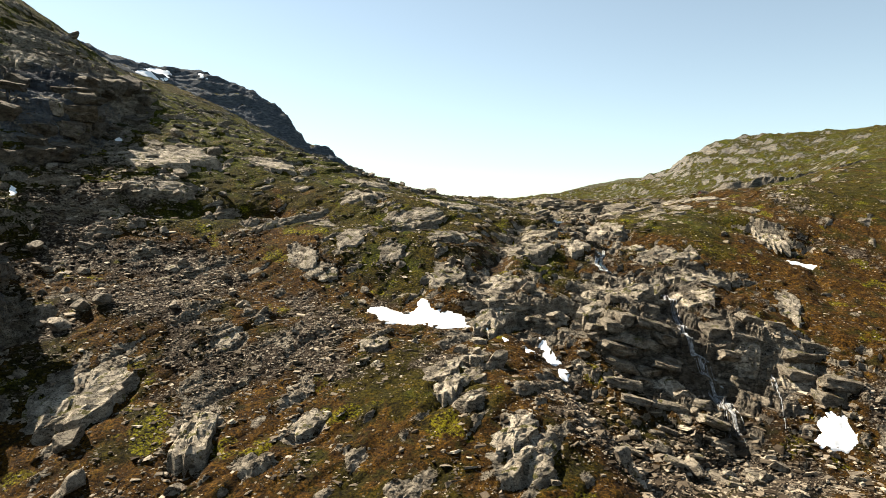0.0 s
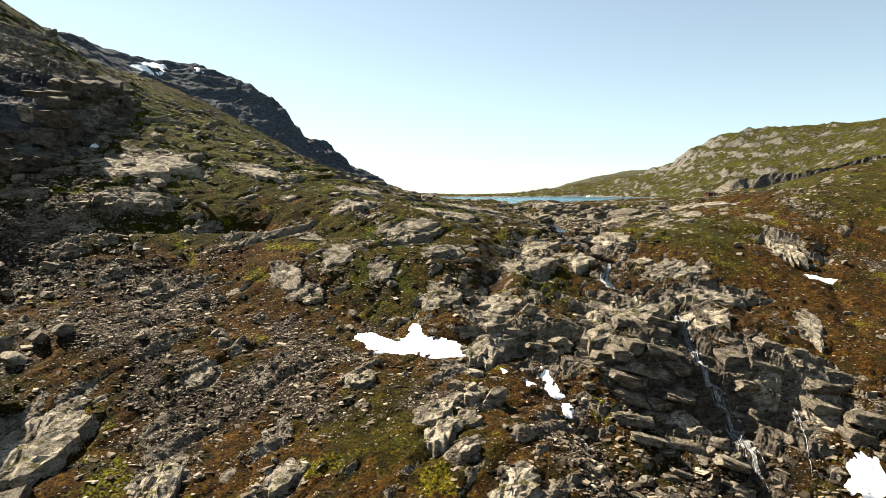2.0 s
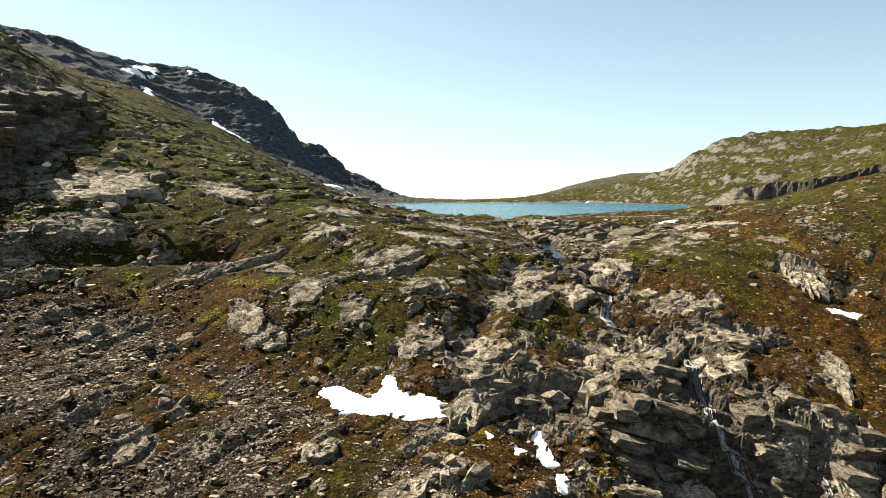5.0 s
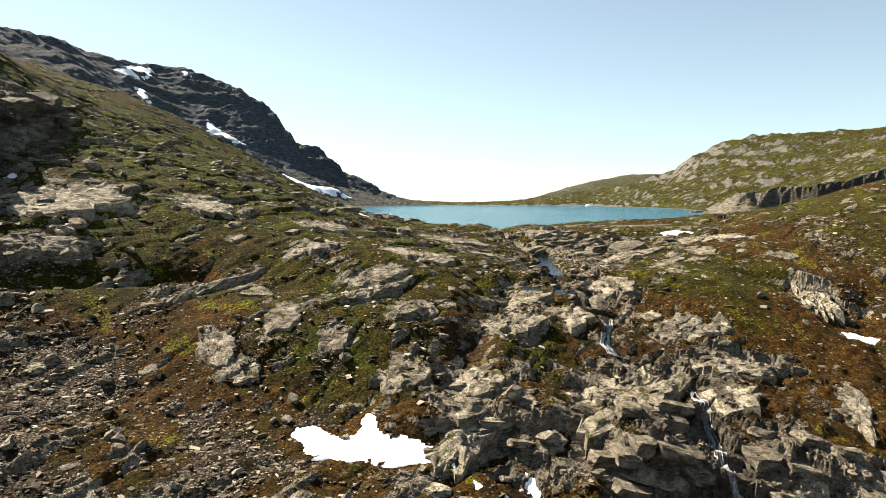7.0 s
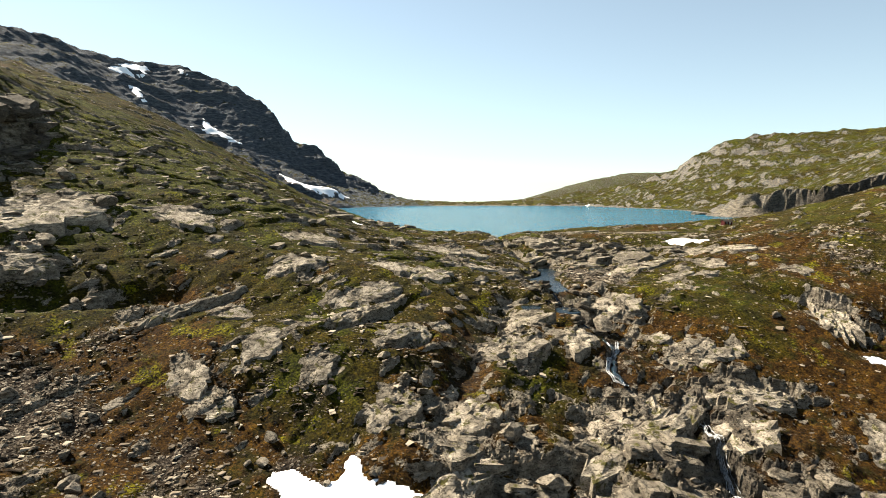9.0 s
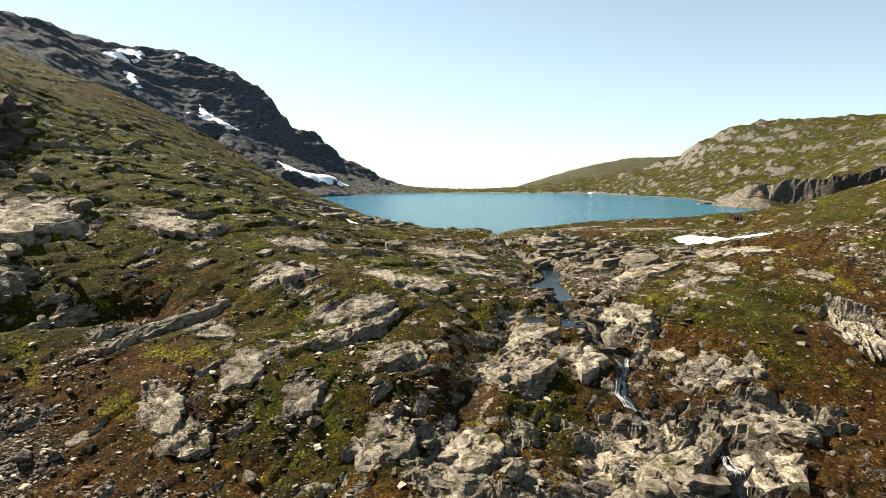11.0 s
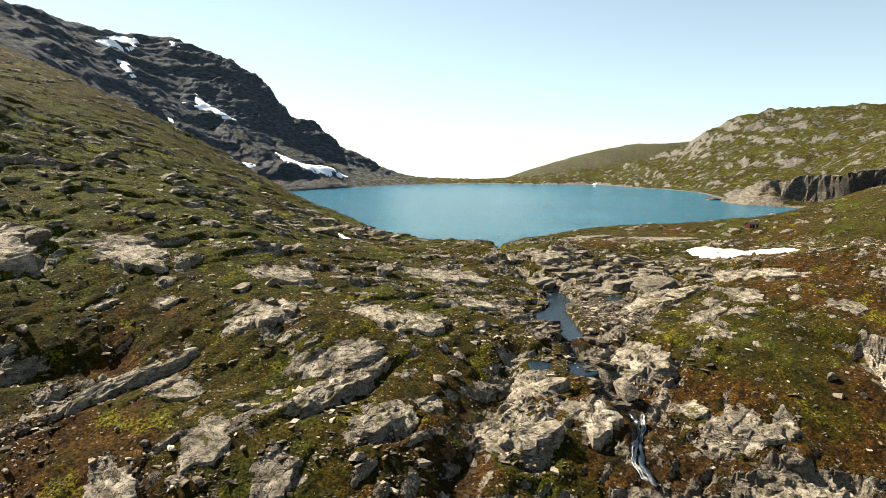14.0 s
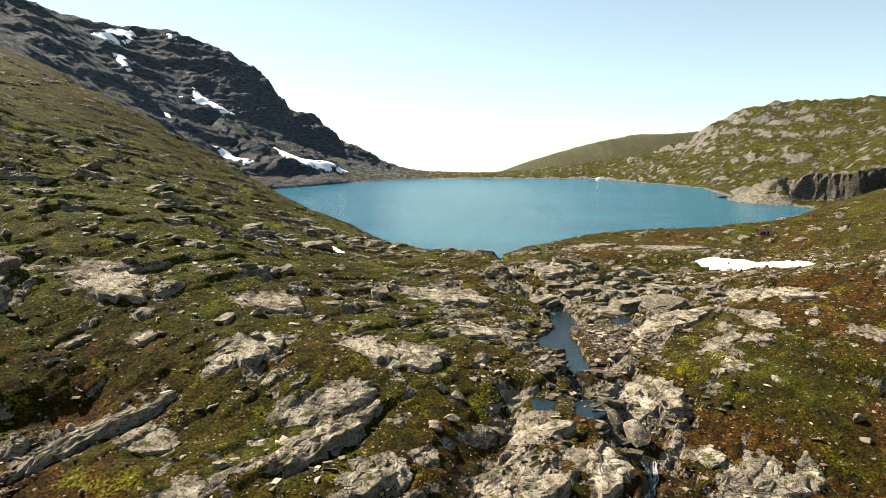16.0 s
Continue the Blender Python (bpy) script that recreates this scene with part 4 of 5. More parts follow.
for row in (
        (-20.6, 210.1, 0.8), (73.6, 137.9, 1.5), (36.6, 123.3, 1.5), (40.9, 120.6, 1.4), (-103.7, 234.3, 2.6), (-95.8, 155.3, 2.3), (-85.5, 158.9, 2.0), (-48.0, 150.0, 1.1),
        (-56.0, 137.0, 1.3), (28.0, 122.0, 1.3), (62.0, 120.0, 1.6), (-98.0, 172.0, 1.5), (-104.0, 178.0, 1.9), (-90.0, 150.0, 1.4), (88.0, 131.0, 1.2), (118.0, 205.0, 1.6), (5.4, 147.1, 1.0), (8.6, 145.6, 0.7)):
    boulder(*row)
count = 0
while count < 150:
    x, y = dice.uniform(-112, 116), dice.uniform(92, 300)
    if abs(x - 5) > 0.66 * y or shore_distance(np.array([x]), np.array([y]))[0] < 3:
        continue
    stony = float(blob(x, y, -80, 155, 34, 40) + blob(x, y, 45, 120, 40, 18) + 0.5 * blob(x, y, -25, 140, 40, 30)) + 0.22
    if dice.uniform() > stony:
        continue
    count += 1
    boulder(x, y, 0.55 + 0.95 * dice.uniform() ** 2, group="scattered boulders")


# outlines of the snow patches: thickness, grid step, outline
SNOW = [
    (0.5, 0.35, [(-17.4, 149.4), (-16.8, 151.9), (-13.6, 152.7), (-10.4, 150.7), (-8.8, 149.7), (-6.6, 150.5), (-5.8, 152.0), (-6.5, 155.8), (-3.6, 153.8), (-2.6, 150.3), (1.5, 150.0), (4.4, 149.4), (8.6, 148.0),
                 (9.5, 146.1), (11.7, 144.7), (10.3, 142.6), (8.6, 144.5), (4.1, 144.9), (0.6, 142.9), (-2.1, 142.8), (-6.6, 143.5), (-10.2, 144.1), (-13.1, 142.9), (-14.8, 146.7)]),
]
SNOW += [
    (0.7, 0.3, [(21.6, 148.0), (22.3, 147.6), (23.2, 146.8), (23.9, 144.0), (25.1, 142.1), (25.7, 140.7), (24.3, 140.3), (22.6, 139.2), (21.7, 141.1), (21.6, 144.6)]),
    (0.7, 0.3, [(24.4, 138.8), (26.2, 139.5), (26.6, 137.5), (26.1, 135.0), (24.5, 132.6), (23.6, 133.4)]),
    (0.3, 0.25, [(12.6, 142.5), (14.8, 141.1), (13.9, 139.7), (12.9, 140.7)]),
    (0.3, 0.25, [(17.5, 142.0), (18.5, 140.6), (20.5, 141.6), (19.3, 138.4), (17.4, 137.5)]),
    (0.5, 0.35, [(75.4, 130.8), (78.1, 131.6), (80.7, 130.3), (80.7, 125.7), (79.4, 124.4), (75.9, 123.7), (72.3, 124.0), (71.7, 125.8), (74.5, 127.5), (73.8, 128.8)]),
]
SNOW += [
    (0.4, 0.3, [(102.5, 197.9), (106.2, 198.9), (110.1, 198.6), (112.0, 196.1), (110.7, 196.2), (102.3, 194.6)]),
    (0.4, 0.4, [(100.9, 328.0), (108.6, 330.9), (118.7, 328.2), (127.6, 312.0), (126.8, 294.4), (122.5, 295.0), (116.7, 308.6), (108.6, 315.8), (104.2, 322.3)]),
    (0.4, 0.3, [(59.2, 302.0), (65.7, 308.0), (64.7, 301.9), (60.1, 300.6)]),
    (0.4, 0.3, [(69.8, 266.8), (74.0, 268.2), (73.6, 264.7), (69.5, 263.4)]),
    (0.5, 0.4, [(-25.3, 301.7), (-22.8, 301.8), (-19.7, 296.0), (-21.8, 293.2)]),
    (0.5, 0.4, [(-107.7, 165.9), (-106.1, 166.1), (-104.3, 163.1), (-105.6, 162.5)]),
    (0.5, 0.4, [(-106.8, 214.0), (-106.1, 219.3), (-102.8, 216.9), (-104.4, 213.8)]),
]
FAR_SNOW = [
    (2.2, [(-409, 897), (-423, 953), (-413, 975), (-399, 991), (-390, 955), (-398, 927), (-401, 905)]),
    (1.6, [(-378, 882), (-374, 903), (-350, 867), (-351, 854), (-365, 867)]),
    (1.6, [(-307, 936), (-292, 927), (-255, 930), (-265, 917), (-293, 907), (-312, 898), (-297, 910)]),
    (1.6, [(-192, 868), (-172, 869), (-156, 874), (-113, 920), (-119, 892), (-149, 854), (-169, 842)]),
    (1.4, [(-240, 800), (-222, 806), (-194, 799), (-199, 781), (-222, 788)]),
    (1.6, [(-368, 1012), (-361, 1016), (-352, 1009), (-361, 1005)]),
    (1.2, [(-294, 815), (-289, 821), (-277, 789), (-280, 785)]),
    (1.0, [(201, 953), (207, 951), (206, 946), (202, 947)]),
]

# ---- broken bedrock: blocks of the cliffs ----
def block_mesh(seed, mat):
    """A jointed block of layered rock: a box with chipped corners and split sides."""
    rng = np.random.RandomState(seed)
    bm = bmesh.new()
    bmesh.ops.create_cube(bm, size=2.0)
    bmesh.ops.subdivide_edges(bm, edges=bm.edges[:], cuts=4, use_grid_fill=True)
    v = np.array([p.co[:] for p in bm.verts])
    v[:, 0] += 0.22 * v[:, 1] * rng.uniform(-1, 1) + 0.12 * v[:, 2] * rng.uniform(-1, 1)
    v[:, 1] += 0.20 * v[:, 0] * rng.uniform(-1, 1)
    for _ in range(8):
        n = rng.normal(size=3) * (1, 1, 0.7)
        n /= np.linalg.norm(n)
        over = np.maximum(v @ n - rng.uniform(0.92, 1.3), 0)
        v -= over[:, None] * n
    bed = np.floor((v[:, 2] + 1.01) * 1.25)
    v[:, 0] += 0.13 * np.sin(bed * 7.1 + seed) * np.sign(v[:, 0])
    v[:, 1] += 0.15 * np.cos(bed * 5.3 + seed * 2.1) * np.sign(v[:, 1])
    v[:, 2] += 0.16 * np.floor(2.2 * noise2(v[:, 0] * 0.9 + seed, v[:, 1] * 0.9, 15) * 2) / 2
    v += rng.uniform(-0.045, 0.045, v.shape)
    for p, q in zip(bm.verts, v):
        p.co = q
    me = bpy.data.meshes.new("rock_block")
    bm.to_mesh(me)
    bm.free()
    me.materials.append(mat)
    return me


BLOCK_MESHES = [block_mesh(70 + k, m_block) for k in range(12)]
SHADE_WET_MESHES = [block_mesh(90 + k, m_shade_wet_block) for k in range(10)]
FALL_LINES = [
    [(56.0, 179.1), (58.3, 174), (58.6, 167.5), (57.5, 162), (55.4, 152.0), (55.3, 148), (57.0, 146.2), (57.9, 145), (59.4, 143), (60.3, 139), (59.4, 134), (58.6, 130), (58.4, 127)],
    [(72.3, 144.4), (71.6, 141), (70, 138), (68.5, 133.5), (66.3, 128)],
]


def by_the_falls(x, y, room):
    at = (np.array([x]), np.array([y]))
    return min(along(*at, line)[0][0] for line in FALL_LINES) < room


def blocks(count, box, weight, size, turn, dip, group, label, seed, name="rock_block", shapes=BLOCK_MESHES):
    """Single blocks strewn by weight over a box of ground."""
    rng = np.random.RandomState(seed)
    made = 0
    while made < count:
        x, y = rng.uniform(box[0], box[1]), rng.uniform(box[2], box[3])
        k = rng.uniform(size[0], size[1]) * (0.6 + 0.8 * rng.uniform() ** 2)
        if rng.uniform() > weight(x, y) or by_the_falls(x, y, 1.0 + k):
            continue
        made += 1
        ob = new(name, shapes[rng.randint(len(shapes))])
        ob.scale = (k * rng.uniform(0.8, 1.5), k * rng.uniform(0.6, 1.0), k * rng.uniform(0.25, 0.5))
        ob.rotation_euler = (radians(rng.normal(-6, 6)), radians(rng.normal(dip, 7)), radians(rng.normal(turn, 16)))
        ob.location = (x, y, float(height_at(x, y)) + 0.05 * k)
        tagged(ob, label, "rock", group)


def strata(foot, end, low, high, thick, dip, lengths, depth, group, label, seed, keep=0.8, lean=-3, name="rock_block", shapes=SHADE_WET_MESHES):
    """Beds of jointed blocks stacked up a cliff face; each stands out where the face reaches the bed's height."""
    rng = np.random.RandomState(seed)
    span = math.hypot(end[0] - foot[0], end[1] - foot[1])
    ux, uy = (end[0] - foot[0]) / span, (end[1] - foot[1]) / span
    turn = math.atan2(uy, ux)
    reach = np.arange(0, 34, 0.4)
    z = low
    while z < high:
        bed = thick * rng.uniform(0.6, 1.4)
        u = rng.uniform(-3, 0)
        while u < span:
            long = rng.uniform(*lengths) * (0.6 + 0.4 * bed / thick)
            mid = u + long / 2
            u += long * rng.uniform(0.9, 1.15)
            if rng.uniform() > keep:
                continue
            level = z - dip * (mid - span / 2) + 0.6 * thick * float(noise2(np.array(mid / 6), np.array(z / 5), seed))
            px, py = foot[0] + ux * mid - uy * reach, foot[1] + uy * mid + ux * reach
            over = np.nonzero(height_at(px, py) >= level)[0]
            if len(over) == 0 or over[0] == 0:
                continue
            at = reach[over[0]] + 0.38 * depth * rng.uniform(-0.8, 1.0)
            x, y = foot[0] + ux * mid - uy * at, foot[1] + uy * mid + ux * at
            if by_the_falls(x, y, 1.3 + 0.4 * long):
                continue
            ob = new(name, shapes[rng.randint(len(shapes))])
            ob.scale = (0.52 * long, 0.5 * depth * rng.uniform(0.7, 1.2), 0.5 * bed)
            ob.rotation_euler = (radians(rng.normal(lean, 5)), math.atan(dip) + radians(rng.normal(0, 4)), turn + radians(rng.normal(0, 9)))
            ob.location = (x, y, level)
            tagged(ob, label, "rock", group)
        z += bed * 0.92


strata((36, 129), (86, 131), -45, -22, 2.1, 0.27, (3.0, 8.5), 4.4, "beds of the fall cliff", "dark layered rock block of the waterfall cliff", 31, 0.72, shapes=BLOCK_MESHES)
# both crags take the darker copy, their shade being put into its colour
strata((-103, 176), (-114, 272), -4, 42, 3.8, -0.14, (4, 14), 7.5, "shelves of the crag", "broad flat rock shelf of the crag, coloured as in shade", 33, 0.75, 9, "rock_shelf")
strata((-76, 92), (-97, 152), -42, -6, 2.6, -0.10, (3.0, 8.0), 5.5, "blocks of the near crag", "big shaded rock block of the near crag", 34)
blocks(26, (34, 88, 112, 136), lambda x, y: float(blob(x, y, 52, 122, 22, 10)), (0.9, 2.0), -12, 17, "blocks under the falls", "fallen angular rock block below the waterfall", 37)
blocks(34, (0, 32, 146, 178), lambda x, y: float(blob(x, y, 14, 160, 10, 10)), (1.0, 2.2), 35, 8, "blocks of the bluff", "brown-grey rock block on the bluff above the snow", 32)
blocks(60, (30, 96, 262, 322), lambda x, y: float(blob(x, y, 60, 288, 22, 20)), (1.4, 3.6), 15, -3, "shelves by the outlet", "low pale rock shelf between lake and pool", 35, "rock_shelf")
blocks(52, (-66, -2, 256, 344), lambda x, y: float(blob(x, y, -44, 278, 12, 14) + blob(x, y, -20, 325, 12, 12)), (1.2, 2.8), 40, 5, "ledges above the lake", "dark rock ledge on the turf slope above the lake", 36, "rock_ledge")


blocks(46, (-155, -92, 215, 335), lambda x, y: float(blob(x, y, -128, 255, 22, 40) + 0.4 * blob(x, y, -95, 300, 20, 30)), (1.0, 2.2), 60, -6, "rocks on the crest", "weathered rock standing out of the crest turf", 41, "rock_ledge")
blocks(85, (-112, -26, 196, 330), lambda x, y: float(blob(x, y, -70, 255, 40, 60)) * (0.3 + 0.7 * float(noise2(np.array(x / 14), np.array(y / 14), 97) > 0)), (0.4, 2.2), 50, -4, "rocks on the turf slope", "grey rock half sunk in the green turf slope", 42, "sunken_rock")
# dark ledges along the left bank of the pool, low slabs along the other
def pool_rim(x, y):
    d = float(pool_distance(np.array([x]), np.array([y]), POOLS[0][1])[0])
    return (0.2 < d < 1.6) * (1.0 if x < 38 + 0.02 * (y - 220) else 0.25)


blocks(60, (28, 50, 216, 282), pool_rim, (0.5, 1.3), 50, 4, "rocks round the pool", "dark wet rock at the edge of the stream pool", 38, "wet_rock", SHADE_WET_MESHES)
blocks(40, (32, 52, 196, 224), lambda x, y: 0.8 * float(blob(x, y, 41, 211, 6, 10)), (0.5, 1.6), 30, 8, "rocks in the brook", "dark wet rock standing in the brook", 39, "wet_rock", SHADE_WET_MESHES)


# ---- loose stones: scree and pebbles, past counting ----
def stones(name, spots, sizes, label, seed):
    """Angular blocks of many shapes in one mesh."""
    rng = np.random.RandomState(seed)
    cube = np.array([(a, b, c) for c in (-1, 1) for b in (-1, 1) for a in (-1, 1)], float)
    quads = np.array([(0, 2, 3, 1), (4, 5, 7, 6), (0, 1, 5, 4), (2, 6, 7, 3), (0, 4, 6, 2), (1, 3, 7, 5)])
    n = len(spots)
    v = cube[None] * (0.5 + rng.uniform(-0.24, 0.18, (n, 8, 3)))
    v[:, 4:, :2] *= rng.uniform(0.65, 1.0, (n, 1, 1))
    v *= np.stack([rng.uniform(0.8, 2.2, n), rng.uniform(0.6, 1.2, n), rng.uniform(0.16, 0.42, n)], 1)[:, None] * sizes[:, None, None]
    tilt, turn = rng.normal(0, 0.35, n), rng.uniform(0, 6.283, n)
    ct, st = np.cos(tilt)[:, None], np.sin(tilt)[:, None]
    y, z = v[:, :, 1] * ct - v[:, :, 2] * st, v[:, :, 1] * st + v[:, :, 2] * ct
    c, s = np.cos(turn)[:, None], np.sin(turn)[:, None]
    x, y = v[:, :, 0] * c - y * s, v[:, :, 0] * s + y * c
    base = height_at(spots[:, 0], spots[:, 1]) + 0.02 * sizes
    co = np.stack([x + spots[:, :1], y + spots[:, 1:2], z + base[:, None]], -1)
    idx = (quads[None] + 8 * np.arange(n)[:, None, None]).reshape(-1, 4).astype(np.int32)
    me = bpy.data.meshes.new(name)
    me.vertices.add(n * 8)
    me.vertices.foreach_set("co", co.astype(np.float32).ravel())
    me.loops.add(idx.size)
    me.loops.foreach_set("vertex_index", idx.ravel())
    me.polygons.add(len(idx))
    me.polygons.foreach_set("loop_start", np.arange(0, idx.size, 4, dtype=np.int32))
    me.update(calc_edges=True)
    me.shade_flat()
    me.materials.append(m_stone)
    return tagged(new(name, me), label, "stones", kind="stuff")


def cover_at(table, x, y):
    i = np.clip(np.searchsorted(xs, x), 0, len(xs) - 1)
    j = np.clip(np.searchsorted(ys, y), 0, len(ys) - 1)
    return table[j, i]


def scatter(n, box, weight, seed):
    rng = np.random.RandomState(seed)
    out = np.zeros((0, 2))
    while len(out) < n:
        p = np.stack([rng.uniform(box[0], box[1], 4 * n), rng.uniform(box[2], box[3], 4 * n)], 1)
        keep = (rng.uniform(size=4 * n) < weight(p[:, 0], p[:, 1])) & (np.abs(p[:, 0] - 5) < 0.72 * p[:, 1] + 4)
        p = p[keep]
        clear = np.ones(len(p), bool)
        for _, _, ring in SNOW:
            clear &= ring_distance(p[:, 0], p[:, 1], ring) > 0.3
        out = np.concatenate([out, p[clear]])
    return out[:n]


def on_gravel(x, y):
    clump = smooth(-0.25, 0.45, noise2(x / 4, y / 4, 95)) * smooth(-0.4, 0.3, noise2(x / 15, y / 15, 96))
    dry_land = (shore_distance(x, y) > 1.5) * np.clip(pool_distance(x, y, POOLS[0][1]), 0, 1)
    return dry_land * np.clip(0.16 + 0.9 * cover_at(g_gravel, x, y), 0.06, 1) * (0.15 + clump) * (1 - 0.6 * cover_at(g_crag, x, y))


spots = scatter(42000, (-125, 135, 88, 250), on_gravel, 3)
stones("scree", spots, 0.14 + 0.9 * np.random.RandomState(4).uniform(size=len(spots)) ** 11 + 0.14 * np.random.RandomState(5).uniform(size=len(spots)), "grey and brown scree stones strewn over the slope", 6)
spots = scatter(11000, (-120, 150, 235, 345), on_gravel, 13)
stones("scree", spots, 0.22 + 1.0 * np.random.RandomState(14).uniform(size=len(spots)) ** 6, "pale loose stones scattered on the upper turf", 16)


def under_falls(x, y):
    return np.clip(blob(x, y, 50, 118, 24, 14) + 0.6 * blob(x, y, 30, 128, 8, 16) + 0.8 * blob(x, y, -92, 180, 16, 26), 0, 1)


spots = scatter(4200, (-115, 95, 92, 215), under_falls, 23)
stones("talus", spots, 0.22 + 1.3 * np.random.RandomState(24).uniform(size=len(spots)) ** 6, "coarse angular talus blocks below the waterfall and the crag", 26)


# ---- snow patches ----
def patch(name, ring, thick, mat, step, rough=0.5, level=None):
    """A patch with its own outline that follows the ground, its edges dipping into it."""
    ax = np.array(ring)
    gx1 = np.arange(ax[:, 0].min() - 1.5, ax[:, 0].max() + 1.5, step)
    gy1 = np.arange(ax[:, 1].min() - 1.5, ax[:, 1].max() + 1.5, step)
    px, py = np.meshgrid(gx1, gy1)
    if level is None:
        d = -ring_distance(px, py, ring) + rough * noise2(px / (4.4 * step), py / (4.4 * step), 98) + rough * noise2(px / (8 * step), py / (8 * step), 99)
    else:
        d = -pool_distance(px, py, ring)
    keep = d > -1.3 * step
    flat = height_at(px, py)
    if level is None:
        for _ in range(10):
            wide = np.pad(flat, 1, mode="edge")
            flat = (wide[:-2, 1:-1] + wide[2:, 1:-1] + wide[1:-1, :-2] + wide[1:-1, 2:] + 2 * flat) / 6
    z = flat + 0.9 * thick * (smooth(0, 5 * thick + step, d) + 0.12) - (d < 0) * (0.25 + 0.5 * thick) if level is None else np.where(d < 0, level - 0.3, level)
    number_of = -np.ones(px.shape, int)
    ids = np.argwhere(keep)
    number_of[keep] = np.arange(len(ids))
    verts = np.stack([px[keep], py[keep], z[keep]], -1)
    q = np.stack([number_of[:-1, :-1], number_of[:-1, 1:], number_of[1:, 1:], number_of[1:, :-1]], -1).reshape(-1, 4)
    return mesh_object(name, verts, [tuple(map(int, f)) for f in q[(q >= 0).all(1)]], mat, smooth_shade=True)


for thick, step, ring in SNOW:
    tagged(patch("snow_patch", ring, thick, m_snow, step, 0.3), "old white snow patch lying in a hollow of the slope", "snow", "snow patches")
for step, ring in FAR_SNOW:
    tagged(patch("snowfield", ring, 3.5 if step > 1.7 else 1.6, m_snow, step, 1.0), "white summer snow lying on dark rock of the mountain", "snow", "snow on the mountain")


# ---- outlet stream and waterfalls ----
for level, ring in POOLS:
    tagged(patch("stream_pool", ring, 0.2, m_stream, 0.4, 0.8, level), "dark blue clear pool of the outlet stream", "stream", "stream pools")


def ribbon(name, line, width, mat, lift, seed, parent=None, own_level=False):
    """Running water: a strip along a line of points, arched, with ragged sides."""
    pts = []
    for p, q in zip(line, line[1:]):
        n = max(2, int(math.hypot(q[0] - p[0], q[1] - p[1]) / 0.45))
        pts += [tuple(a + (b - a) * k / n for a, b in zip(p, q)) for k in range(n)]
    pts.append(tuple(line[-1]))
    co = np.array([p[:2] for p in pts])
    t = np.arange(len(co)) * 0.45
    co[:, 0] += 0.35 * width * noise2(t / 2.2 + seed, t * 0 + 0.3, 101)
    co[:, 1] += 0.25 * width * noise2(t / 2.2 + seed, t * 0 + 7.3, 102)
    way = np.gradient(co, axis=0)
    way /= np.linalg.norm(way, axis=1)[:, None] + 1e-9
    side = np.stack([way[:, 1], -way[:, 0]], 1)
    half = 0.5 * width * np.clip(0.8 + 1.1 * noise2(t / 1.7 + seed * 3.3, t * 0 + 2.1, 103), 0.2, 1.6)
    rows = []
    for k, (off, up) in enumerate(((-1, -0.25), (-0.55, 0.06), (0, 0.12), (0.55, 0.06), (1, -0.25))):
        p = co + side * (off * half)[:, None]
        z = np.array([q[2] for q in pts]) if own_level else height_at(p[:, 0], p[:, 1])
        if not own_level:  # falling water leaps clear of hollows
            for i in range(1, len(z)):
                z[i] = max(z[i], z[i - 1] - 1.7)
        rows.append(np.stack([p[:, 0], p[:, 1], z + lift + up * (0.5 + width * 0.3) + 0.05 * noise2(t * 2 + k, t * 0 + seed, 104)], 1))
    verts = np.concatenate(rows)
    n = len(co)
    faces = [(r * n + k, r * n + k + 1, (r + 1) * n + k + 1, (r + 1) * n + k) for r in range(4) for k in range(n - 1)]
    return mesh_object(name, verts, faces, mat, parent, True)


tagged(ribbon("stream", STREAM, 1.7, m_stream, 0.0, 1, own_level=True), "shallow dark stream running out of the lake", "stream")
tagged(ribbon("stream", BROOK, 1.2, m_stream, -0.05, 2, own_level=True), "small dark brook running over bedrock", "stream")


def waterfall(label, strands, seed):
    head = new("waterfall")
    head.location = (strands[0][1][0][0], strands[0][1][0][1], float(height_at(*strands[0][1][0][:2])))
    for k, (width, line) in enumerate(strands):
        strand = ribbon("water_strand", line, width, m_foam, 0.22, seed + k * 5.7)
        strand.parent = head
        strand.matrix_parent_inverse = Matrix.Translation(-head.location)
    return tagged(head, label, "waterfall", "waterfalls")


def fan(line, count, spread, width, seed):
    """Thin threads of falling water along one line, each straying on its own."""
    rng = np.random.RandomState(seed)
    out = []
    for k in range(count):
        first = rng.randint(0, max(1, len(line) - 3)) if k else 0
        last = rng.randint(first + 2, len(line) + 1) if k and first + 2 <= len(line) else len(line)
        drift = rng.normal(0, spread)
        out.append((width * rng.uniform(0.5, 1.2), [(x + drift * (0.3 + 0.7 * i / len(line)) + rng.normal(0, 0.15), y + rng.normal(0, 0.25)) for i, (x, y) in enumerate(line)][first:last]))
    return out


waterfall("thin white waterfall fanning down dark wet rock",
          fan(FALL_LINES[0][:9], 15, 1.1, 0.13, 3) + fan(FALL_LINES[0][7:], 10, 2.4, 0.05, 4) + fan(FALL_LINES[0][5:], 8, 1.6, 0.07, 5), 3)
waterfall("short white cascade of the brook over a ledge", fan([(48.3, 198.8), (47.4, 195.5), (46.2, 192.7), (43.8, 188), (42.6, 184.5), (43.6, 182), (45.5, 181)], 8, 0.6, 0.26, 6), 13)
waterfall("thin side trickle down wet rock steps", fan(FALL_LINES[1], 5, 0.7, 0.1, 7), 23)
waterfall("white riffle where the stream leaves the pool", fan([(38.6, 214), (39.4, 211.5), (40.0, 209), (40.2, 206)], 4, 0.4, 0.3, 9), 43)


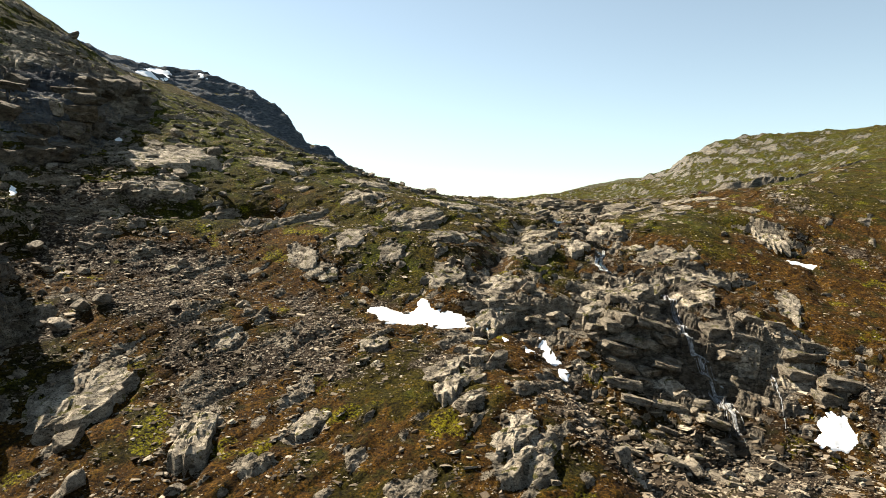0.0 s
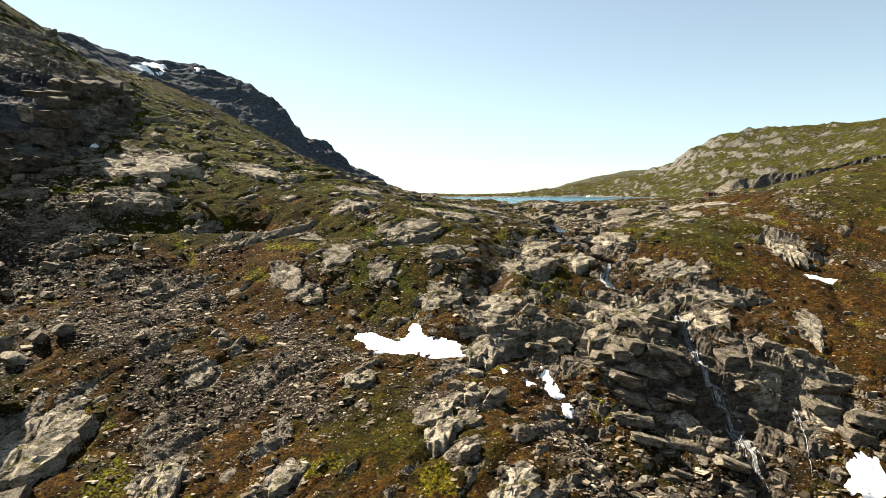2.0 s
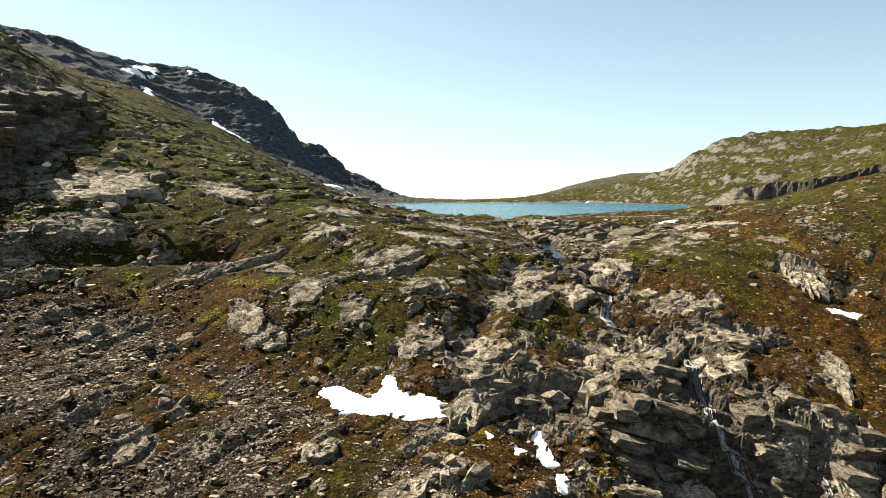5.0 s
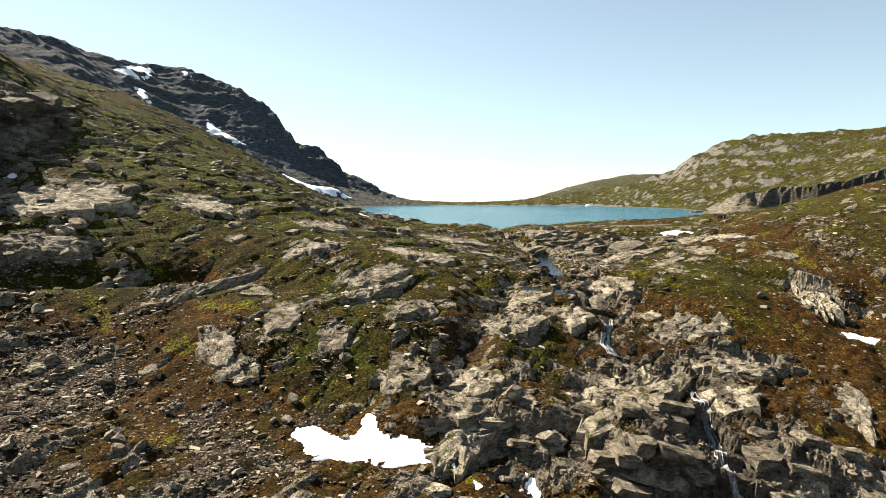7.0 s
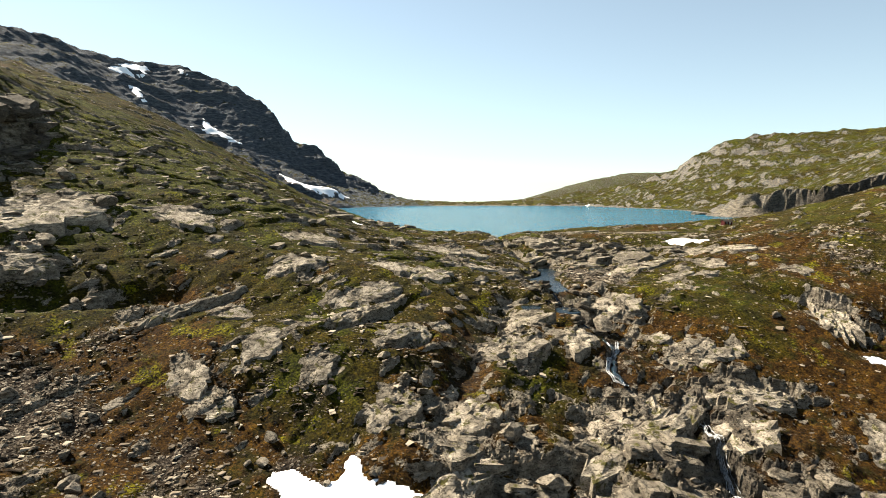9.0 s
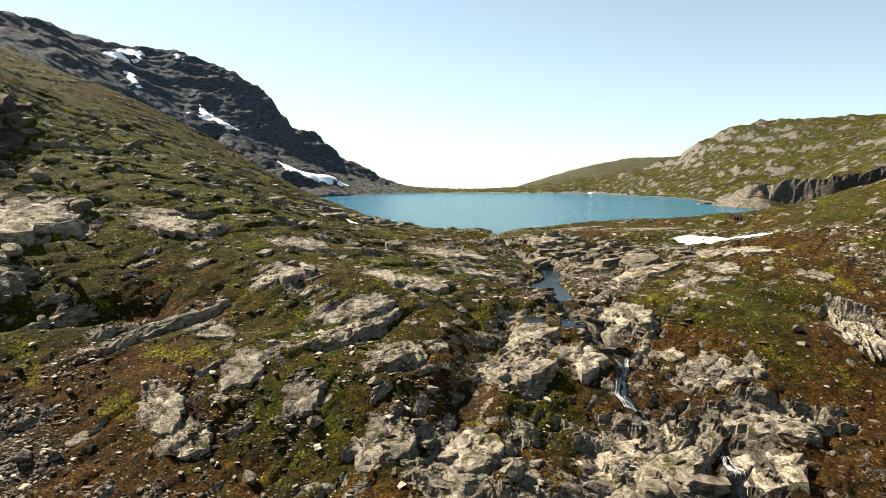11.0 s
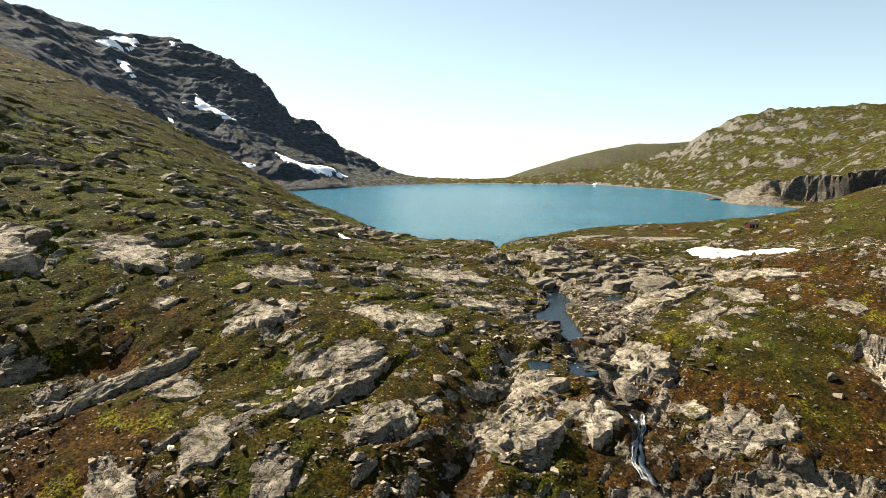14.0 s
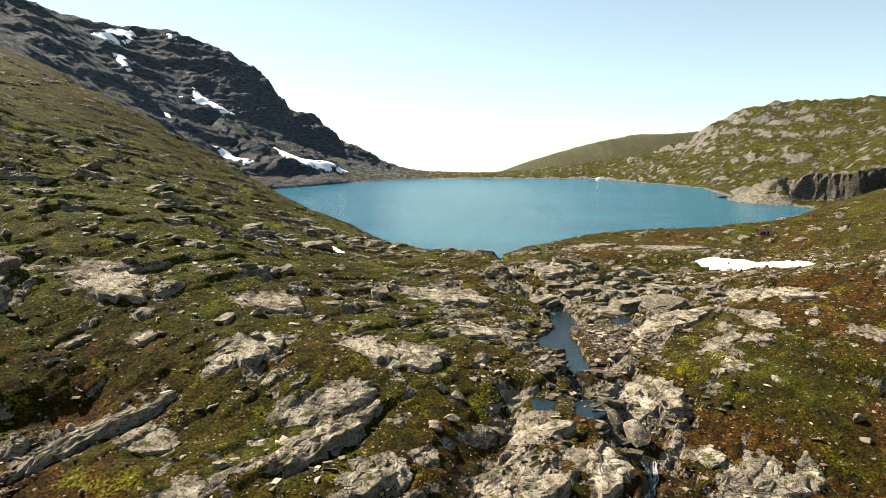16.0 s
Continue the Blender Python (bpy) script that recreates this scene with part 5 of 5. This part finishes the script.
# ---- hut by the lake ----
def box_mesh(name, x0, x1, y0, y1, z0, z1, mat, parent, bevel=0.03):
    bm = bmesh.new()
    bmesh.ops.create_cube(bm, size=1.0, matrix=Matrix.LocRotScale(((x0 + x1) / 2, (y0 + y1) / 2, (z0 + z1) / 2), None, (x1 - x0, y1 - y0, z1 - z0)))
    bmesh.ops.bevel(bm, geom=bm.edges[:], offset=bevel, segments=1, affect="EDGES")
    me = bpy.data.meshes.new(name)
    bm.to_mesh(me)
    bm.free()
    me.materials.append(mat)
    ob = new(name, me)
    ob.parent = parent
    return ob


def hut(x, y, turn):
    top = new("hut")
    box_mesh("foundation", -2.5, 2.5, -1.75, 1.75, -1.2, 0.12, m_boulder, top)
    box_mesh("wall", -2.4, 2.4, -1.65, -1.53, 0.12, 2.2, m_red, top)
    box_mesh("wall", -2.4, 2.4, 1.53, 1.65, 0.12, 2.2, m_red, top)
    for sx in (-1, 1):
        me = bpy.data.meshes.new("gable")
        a, b = sx * 2.4, sx * 2.28
        vs = [(q, r, s) for q in (a, b) for r, s in ((-1.53, 0.12), (1.53, 0.12), (1.53, 2.2), (0, 3.05), (-1.53, 2.2))]
        me.from_pydata(vs, [], [(0, 1, 2, 3, 4), (9, 8, 7, 6, 5)] + [(k, (k + 1) % 5, 5 + (k + 1) % 5, 5 + k) for k in range(5)])
        me.materials.append(m_red)
        gable = new("gable", me)
        gable.parent = top
    for sy in (-1, 1):
        me = bpy.data.meshes.new("roof")
        low, high = (sy * 1.95, 2.0), (0.0, 3.08)
        vs = [(q, r, s + t) for q in (-2.7, 2.7) for t in (0.0, 0.16) for r, s in (low, high)]
        me.from_pydata(vs, [], [(0, 1, 5, 4), (2, 6, 7, 3), (0, 2, 3, 1), (4, 5, 7, 6), (0, 4, 6, 2), (1, 3, 7, 5)])
        me.materials.append(m_roof)
        roof = new("roof", me)
        roof.parent = top
    door = box_mesh("door", 0.5, 1.3, -1.70, -1.655, 0.15, 2.0, m_trim, top, 0.01)
    box_mesh("door_handle", 1.15, 1.22, -1.76, -1.70, 1.0, 1.1, m_roof, door, 0.005)
    window = box_mesh("window", -1.6, -0.6, -1.70, -1.655, 0.95, 1.75, m_trim, top, 0.01)
    box_mesh("pane", -1.52, -0.68, -1.712, -1.702, 1.03, 1.67, m_pane, window, 0.002)
    box_mesh("chimney", 0.9, 1.3, -0.25, 0.2, 2.6, 3.6, m_boulder, top)
    top.matrix_basis = pose(x, y, float(height_at(x, y)) - 0.25, 0, 0, turn) @ Matrix.Scale(0.85, 4)
    return tagged(top, "small dark red wooden hut standing by the lake shore", "hut")


hut(141.6, 363.0, 14)

# the low islet off the headland
islet = new("islet", BLOCK_MESHES[3])
islet.location, islet.scale, islet.rotation_euler = (231, 630, 0.1), (6.5, 3.5, 1.4), (0.03, 0.05, 0.4)
tagged(islet, "low pale rock islet standing in the lake", "rock")
